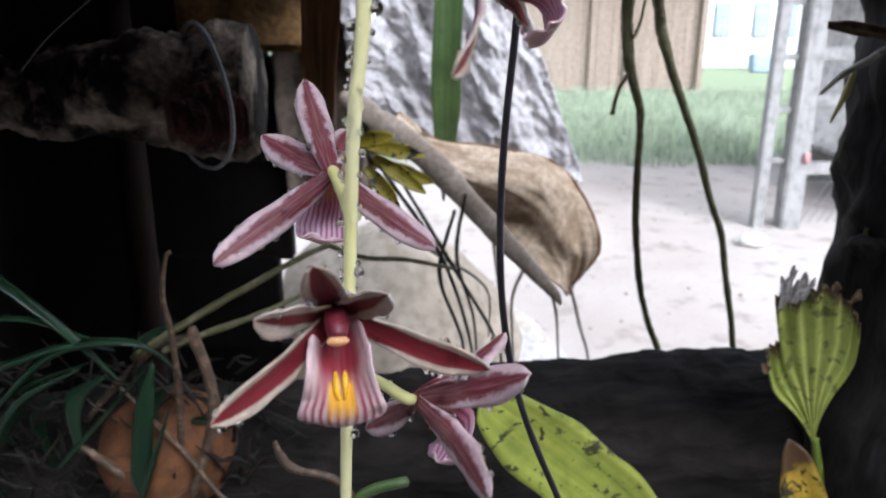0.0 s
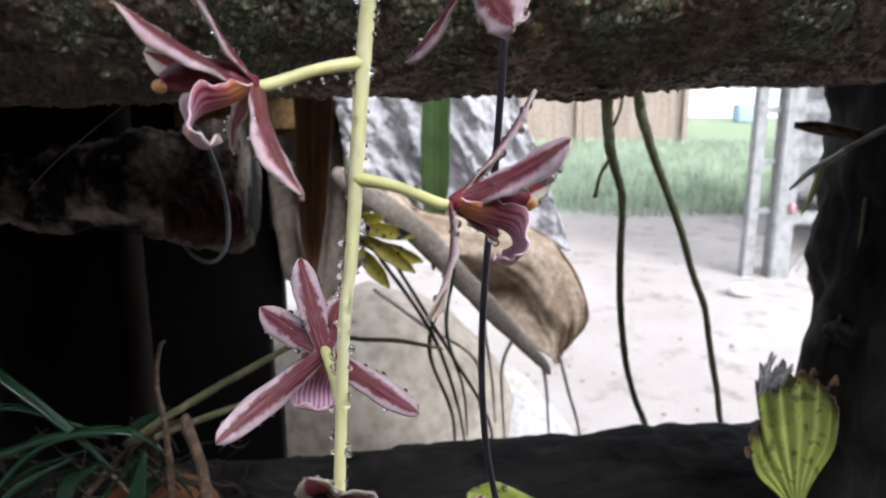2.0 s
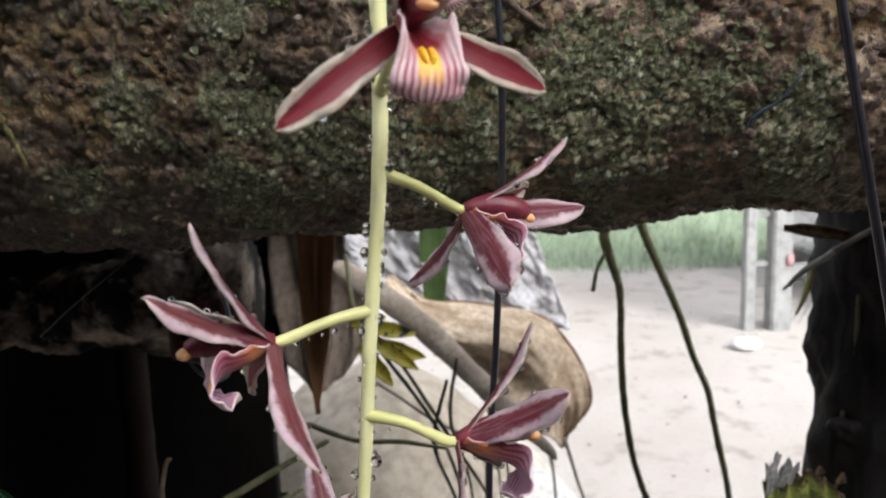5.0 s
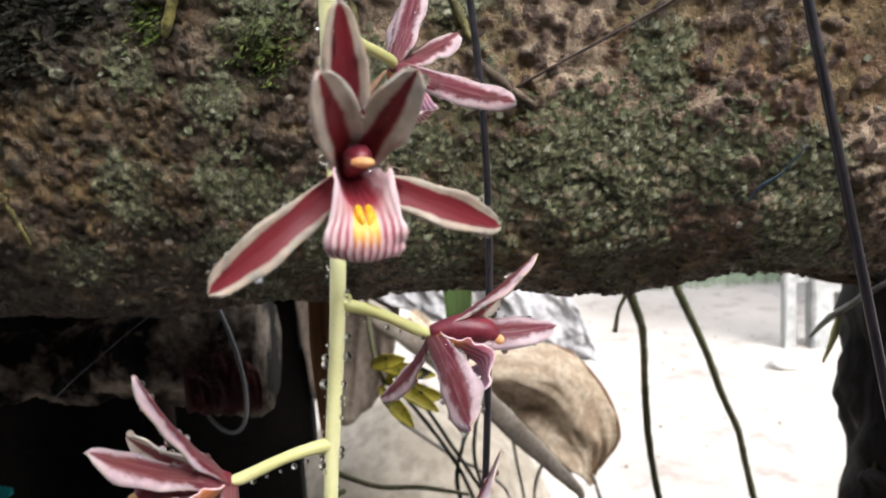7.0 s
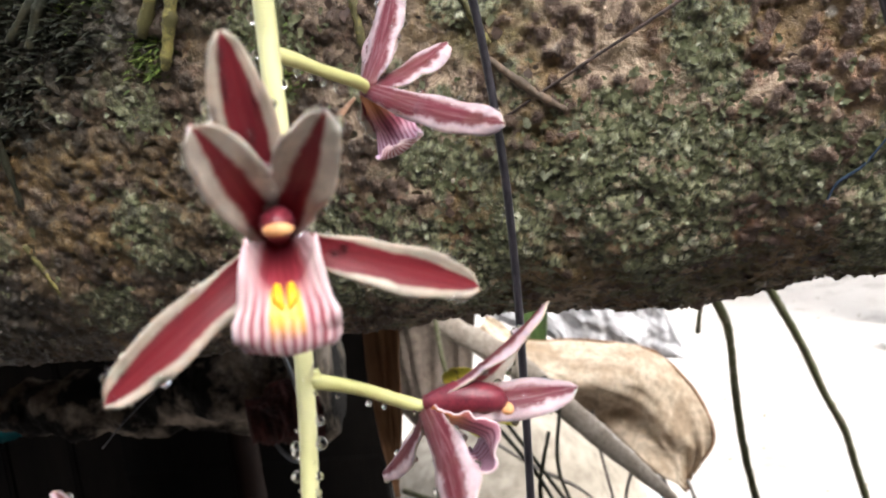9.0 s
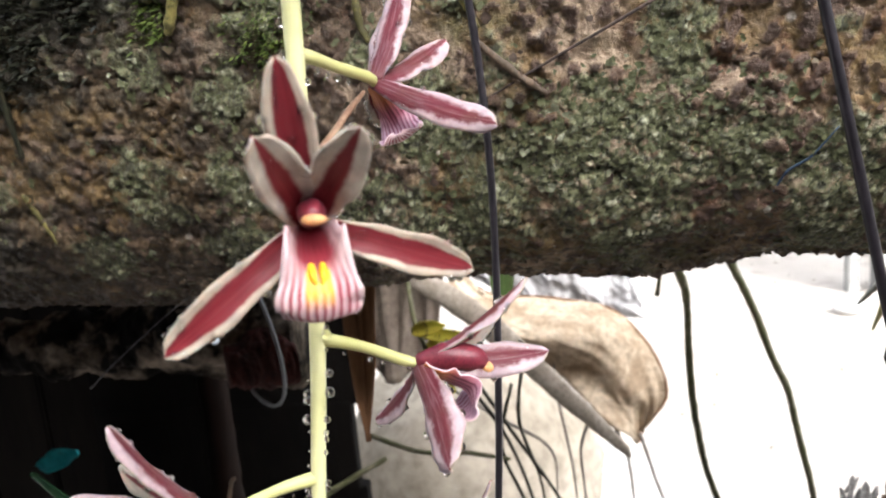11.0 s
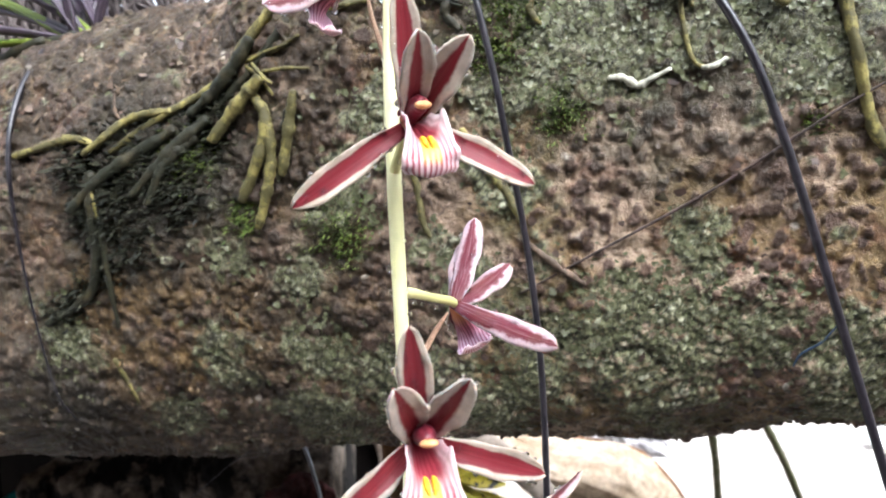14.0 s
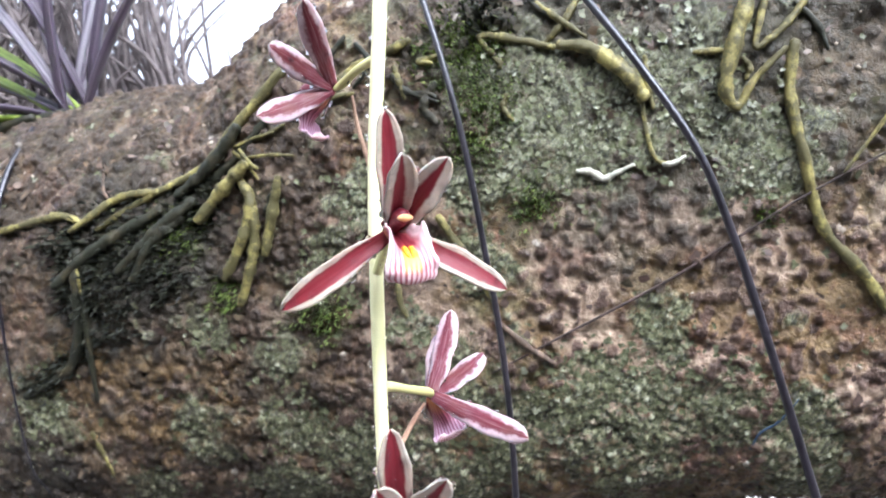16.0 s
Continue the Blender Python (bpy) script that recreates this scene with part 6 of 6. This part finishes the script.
solo("brown_sack", sheet(bg, 0.002, (0, -1, 0)), [BROWN_SACK, BROWN_SACK], "limp brown jute sack hanging beside the white one", "sack", (-0.15, 0.935, 1.34), smooth=True)
sheath = thing("dry_palm_sheath", (0.08, 0.73, 1.35), "curled dry brown palm sheath with a flat stalk", "dead leaf")
EDGE_LOW = smooth_path([(x, 0, z) for x, z in ((-0.0561, 1.5052), (0.0284, 1.4163), (0.1273, 1.3216))], 30)
EDGE_TOP = smooth_path([(x, 0, z) for x, z in ((-0.0512, 1.5094), (-0.0150, 1.4822), (0.0364, 1.4733), (0.1055, 1.4607), (0.1459, 1.4179), (0.1604, 1.3664), (0.1353, 1.3200))], 30)
sg = np.zeros((30, 26, 3))
for i in range(30):
    for j, u in enumerate(np.linspace(0, 1, 26)):
        v = i / 29
        c = EDGE_LOW[i] + (EDGE_TOP[i] - EDGE_LOW[i]) * u
        sg[i, j] = (c[0] + 0.003 * noise.noise((9 * v, 6 * u, 2)), 0.745 - 0.040 * math.sin(math.pi * u) * math.sin(math.pi * min(1, v * 1.1 + 0.05)) + 0.030 * u + 0.020 * noise.noise((4 * v, 2.2 * u, 6)) + 0.012 * abs(noise.noise((9 * v, 6 * u, 9))), c[2] + 0.003 * noise.noise((11 * v, 4 * u, 5)))
part("sheath", sheet(sg, 0.003, (0, -1, 0)), [DRY_SHEATH, DRY_SHEATH], sheath)
rim = [tuple(sg[k, 25] - V3([0, 0.002, 0])) for k in range(0, 30, 3)] + [tuple(sg[29, k] - V3([0, 0.002, 0])) for k in range(24, -1, -4)]
part("rim", tube(rim, [0.0006, 0.0010, 0.0013, 0.0011, 0.0006], 60, 7, 0.2, 4), BROWN_SHEATH, sheath, "dark brown curled rim")
part("stalk", tube([(-0.10, 0.705, 1.535), (-0.0828, 0.705, 1.5215), (-0.019, 0.70, 1.4736), (0.0593, 0.70, 1.3892), (0.1035, 0.70, 1.3420), (0.1135, 0.705, 1.3260)], [0.002, 0.0040, 0.0046, 0.0036, 0.0020, 0.0006], 40, 14, 0.10, 1, 2.7), DRY_STALK, sheath, "flat brown dry stalk")
solo("strap_leaf", blade((0.000, 0.80, 1.72), V3([-0.02, 0, -1]), (0, -1, 0), 0.31, 0.030, 0.01, 0.3, 0.001, 7, 20, 0.6, 0.9, 0.01, 1.2), [LEAF_STRAP, LEAF_STRAP], "broad green strap leaf hanging behind the log", "leaf", (0, 0.80, 1.72))
spots = thing("spotted_yellow_leaves", (-0.05, 0.56, 1.50), "cluster of small yellow leaves with black specks", "leaves")
for k, (x, z, az, el, L) in enumerate(((-0.062, 1.508, 80, -8, 0.045), (-0.058, 1.500, 75, -32, 0.050), (-0.064, 1.492, 70, -48, 0.042), (-0.070, 1.510, 60, 14, 0.035), (-0.060, 1.496, 95, -20, 0.052))):
    d = aim(az, el)
    part("leaf", blade((x, 0.57, z), d, (0, -1, 0.3), L, 0.012, 0.08, 0.4, 0.0006, 7, 14, 0.5, 0.4, 0.04, 0.8, seed=k), [LEAF_MOTTLE, LEAF_MOTTLE], spots)
part("stem", tube([(-0.075, 0.60, 1.56), (-0.068, 0.575, 1.52), (-0.06, 0.57, 1.495)], 0.002, 10, 6), AERIAL, spots)
twigs = thing("hanging_twigs", (0, 0.6, 1.35), "thin dark leafless twigs hanging in the opening", "twigs")
rq = np.random.RandomState(14)
for k, (x0, z0, x1, z1, y) in enumerate(((-0.055, 1.485, 0.020, 1.33, 0.60), (-0.04, 1.47, 0.045, 1.32, 0.62), (0.005, 1.45, 0.012, 1.335, 0.60), (0.015, 1.45, 0.024, 1.33, 0.66), (0.045, 1.44, 0.058, 1.30, 0.75), (-0.06, 1.43, 0.035, 1.36, 0.66), (0.085, 1.36, 0.070, 1.27, 0.75), (0.13, 1.33, 0.155, 1.24, 0.75), (0.10, 1.34, 0.125, 1.24, 0.78))):
    m = V3([(x0 + x1) / 2 + 0.008 * rq.randn(), y, (z0 + z1) / 2 + 0.006 * rq.randn()])
    part("twig", tube([(x0, y, z0), m, (x1, y, z1), (x1 + 0.004, y, z1 - 0.05)], [0.0016, 0.0018, 0.0014, 0.0008], 20, 6, 0.2, k), ROOT_DARK if k < 4 else DRY_GREY, twigs)
part("twig", tube([(-0.095, 0.5, 1.455), (-0.0609, 0.5, 1.4412), (-0.029, 0.5, 1.4394), (0.004, 0.5, 1.433)], [0.002, 0.0018, 0.0018, 0.0012], 20, 7, 0.1), AERIAL, twigs)


def stone(name, at, r, sq, mat, label, seed):
    v, f = ball((0, 0, 0), r, 30, 20, sq)
    v = v * (1 + 0.55 * fbm(v / r + seed, 1.3, 4))[:, None]
    return solo(name, (v + V3(at), f), mat, label, "stone", at)


stone("pale_stone", (-0.12, 1.35, 0.92), 0.30, (0.85, 0.8, 1.05), DIM_STONE, "large smooth cream-coloured stone", 2)
stone("pale_stone", (0.00, 1.75, 0.55), 0.42, (0.9, 0.8, 0.8), CREAM_STONE, "large smooth cream-coloured stone", 5)
stone("grey_stone", (0.12, 1.62, 0.44), 0.44, (0.62, 0.45, 1.0), CEMENT, "pale grey rough stone standing on the ground", 8)

# ================= the yard =================
gv = []
gxs = np.concatenate([-np.geomspace(3000, 8, 14), np.linspace(-6, 12, 91), np.geomspace(14, 3000, 14)])
gys = np.concatenate([-np.geomspace(3000, 2, 12), np.linspace(0, 20, 101), np.geomspace(22, 3000, 16)])
yx, yy = np.meshgrid(gxs, gys, indexing="ij")
gp = np.stack([yx.ravel(), yy.ravel(), 0 * yx.ravel()], 1)
near = np.clip(1 - np.abs(gp[:, 1] - 9) / 14, 0, 1)
gp[:, 2] = near * 0.10 * fbm(gp, 0.6, 4) - 0.02
ny = len(gys)
gf = [(i * ny + j, (i + 1) * ny + j, (i + 1) * ny + j + 1, i * ny + j + 1) for i in range(len(gxs) - 1) for j in range(ny - 1)]
solo("ground", (gp, gf), GROUND, "pale trodden earth yard with damp patches", "ground", (0, 0, 0), kind="structure")
rq = np.random.RandomState(21)
n = 24000
gpos = np.stack([rq.uniform(-6, 14, n), 8.6 + 9.0 * rq.rand(n) ** 1.1, np.zeros(n) - 0.02], 1)
gpos[:, 1] += 0.5 * fbm(gpos, 0.8, 2)
tuft = V3([[-0.05, 0, 0], [0.05, 0, 0], [0.16, 0.03, 1.0], [-0.02, 0.05, 0], [0.03, -0.06, 0], [-0.22, -0.05, 0.85], [0.0, 0.05, 0], [0.06, 0.0, 0], [0.02, 0.2, 1.1]]), [(0, 1, 2), (3, 4, 5), (6, 7, 8)]
gv, gf = scatter(*tuft, gpos, np.tile(V3([[0, 0, 1.0]]), (n, 1)), rq.uniform(0.07, 0.20, n), rq, 0.3)
solo("grass", (gv, gf), GRASS, "rough green grass strip across the yard", "grass", (3, 12, 0), kind="stuff")
n = 260
cp = np.stack([rq.uniform(-0.5, 4.5, n), rq.uniform(2.5, 8.5, n), np.zeros(n)], 1)
cv, cf = scatter(*dome(6, 0.5), cp, np.tile(V3([[0, 0, 1.0]]), (n, 1)), rq.uniform(0.004, 0.014, n), rq, 0.35)
solo("yard_pebbles", (cv, cf), CRUMB, "scattered pale pebbles and litter on the yard", "pebbles", (2, 5, 0), kind="stuff")
bv, bf = ball((2.26, 5.35, 0.03), 0.10, 20, 12, (1.1, 0.9, 0.5))
solo("white_bowl", (bv, bf), WHITE_BOWL, "upturned white plastic bowl on the earth", "bowl", (2.26, 5.35, 0))

coop = thing("wire_coop", (2.6, 5.9, 0), "grey timber and wire mesh animal coop", "coop")
part("post", box((2.46, 5.88, -0.05), (2.55, 5.97, 2.6), 0.01), POST_WOOD, coop, smooth=False)
part("post", box((2.66, 5.83, -0.05), (2.82, 5.99, 2.6), 0.015), POST_WOOD, coop, smooth=False)
for z in (0.42, 0.95, 1.30):
    part("rail", box((2.82, 5.86, z), (4.6, 5.93, z + 0.10), 0.008), POST_WOOD, coop, smooth=False)
for z in (0.5, 0.9, 1.3, 1.7, 2.1):
    part("rung", box((2.55, 5.90, z), (2.66, 5.95, z + 0.05), 0.006), POST_WOOD, coop, smooth=False)
part("roof", box((2.2, 5.2, 2.55), (5.2, 8.2, 2.60), 0.01), TIN, coop, smooth=False)
part("back_board", box((3.62, 7.6, 0.0), (5.6, 7.65, 2.5), 0.01), POST_WOOD, coop, smooth=False)
part("floor_board", box((3.62, 5.98, 0.36), (5.6, 7.6, 0.40), 0.01), POST_WOOD, coop, smooth=False)
mesh_w = [tube([(2.84 + 0.07 * k, 5.90, 0.02), (2.84 + 0.07 * k + s, 5.90, 1.3)], 0.003, 2, 4) for k in range(26) for s in (0.75, -0.75) if 2.82 < 2.84 + 0.07 * k + s < 5.4]
part("wire_mesh", join(*mesh_w), STEEL, coop, "grey diamond wire mesh")
part("ribbon", box((2.76, 5.80, 0.52), (2.81, 5.825, 0.60), 0.004), PINK_PLASTIC, coop, "pink plastic tag")
barn = thing("plank_house", (3.5, 17.5, 0), "low brown plank-walled farm building", "building")
for k in range(26):
    x = 1.3 + 0.165 * k
    part("plank", box((x, 17.5 + 0.01 * (k % 2), 0), (x + 0.163, 17.54 + 0.01 * (k % 2), 3.0), 0.008), PLANK_WALL, barn, smooth=False)
for x in (1.4, 3.1, 3.9, 5.55):
    part("post", box((x, 17.36, 0), (x + 0.13, 17.49, 3.1), 0.01), PLANK_WALL, barn, smooth=False)
part("roof", box((0.6, 16.4, 3.1), (6.2, 21.0, 3.2), 0.02), TIN, barn, smooth=False)
white_house = thing("white_house", (8, 26, 0), "pale whitewashed house beyond the grass", "building")
part("wall", box((4.0, 26, 0), (15, 30, 4.2), 0.03), WHITEWASH, white_house, smooth=False)
part("roof", box((3.6, 25.4, 4.2), (15.4, 30.5, 4.5), 0.03), TIN, white_house, smooth=False)
for k, x in enumerate((8.7, 10.0, 10.9)):
    w = part("window", box((x, 25.95, 1.0), (x + 0.55, 25.99, 2.1), 0.02), POST_WOOD, white_house, smooth=False)
    part("pane", box((x + 0.05, 25.93, 1.06), (x + 0.5, 25.945, 2.04), 0.006), BLUE_PLASTIC, w, smooth=False)
solo("blue_tarp", box((9.4, 24.0, 0.0), (10.3, 24.5, 0.55), 0.05), BLUE_PLASTIC, "folded blue plastic tarpaulin on the grass", "tarpaulin", (9.8, 24, 0), smooth=False)

# ================= unseen light-blocking boards round the viewer ===
# Unseen boards and roof added to block sky light from behind and above.
shelter = thing("shelter", (0, -2.2, 0), "unseen boards and roof added to cut down the sky light", "shelter", kind="structure")
for k in range(13):
    z = 0.2 * k
    part("board", box((-3.0, -2.22 - 0.004 * (k % 2), z), (3.0, -2.19 - 0.004 * (k % 2), z + 0.195), 0.005), SHADE_WOOD, shelter, smooth=False)
for side in (-3.0, 3.0):
    for k in range(13):
        part("board", box((side - 0.015, -2.18, 0.2 * k), (side + 0.015, -0.3, 0.2 * k + 0.195), 0.005), SHADE_WOOD, shelter, smooth=False)
part("roof", box((-3.1, -2.3, 2.60), (3.1, -1.15, 2.66), 0.01), TIN, shelter, smooth=False)
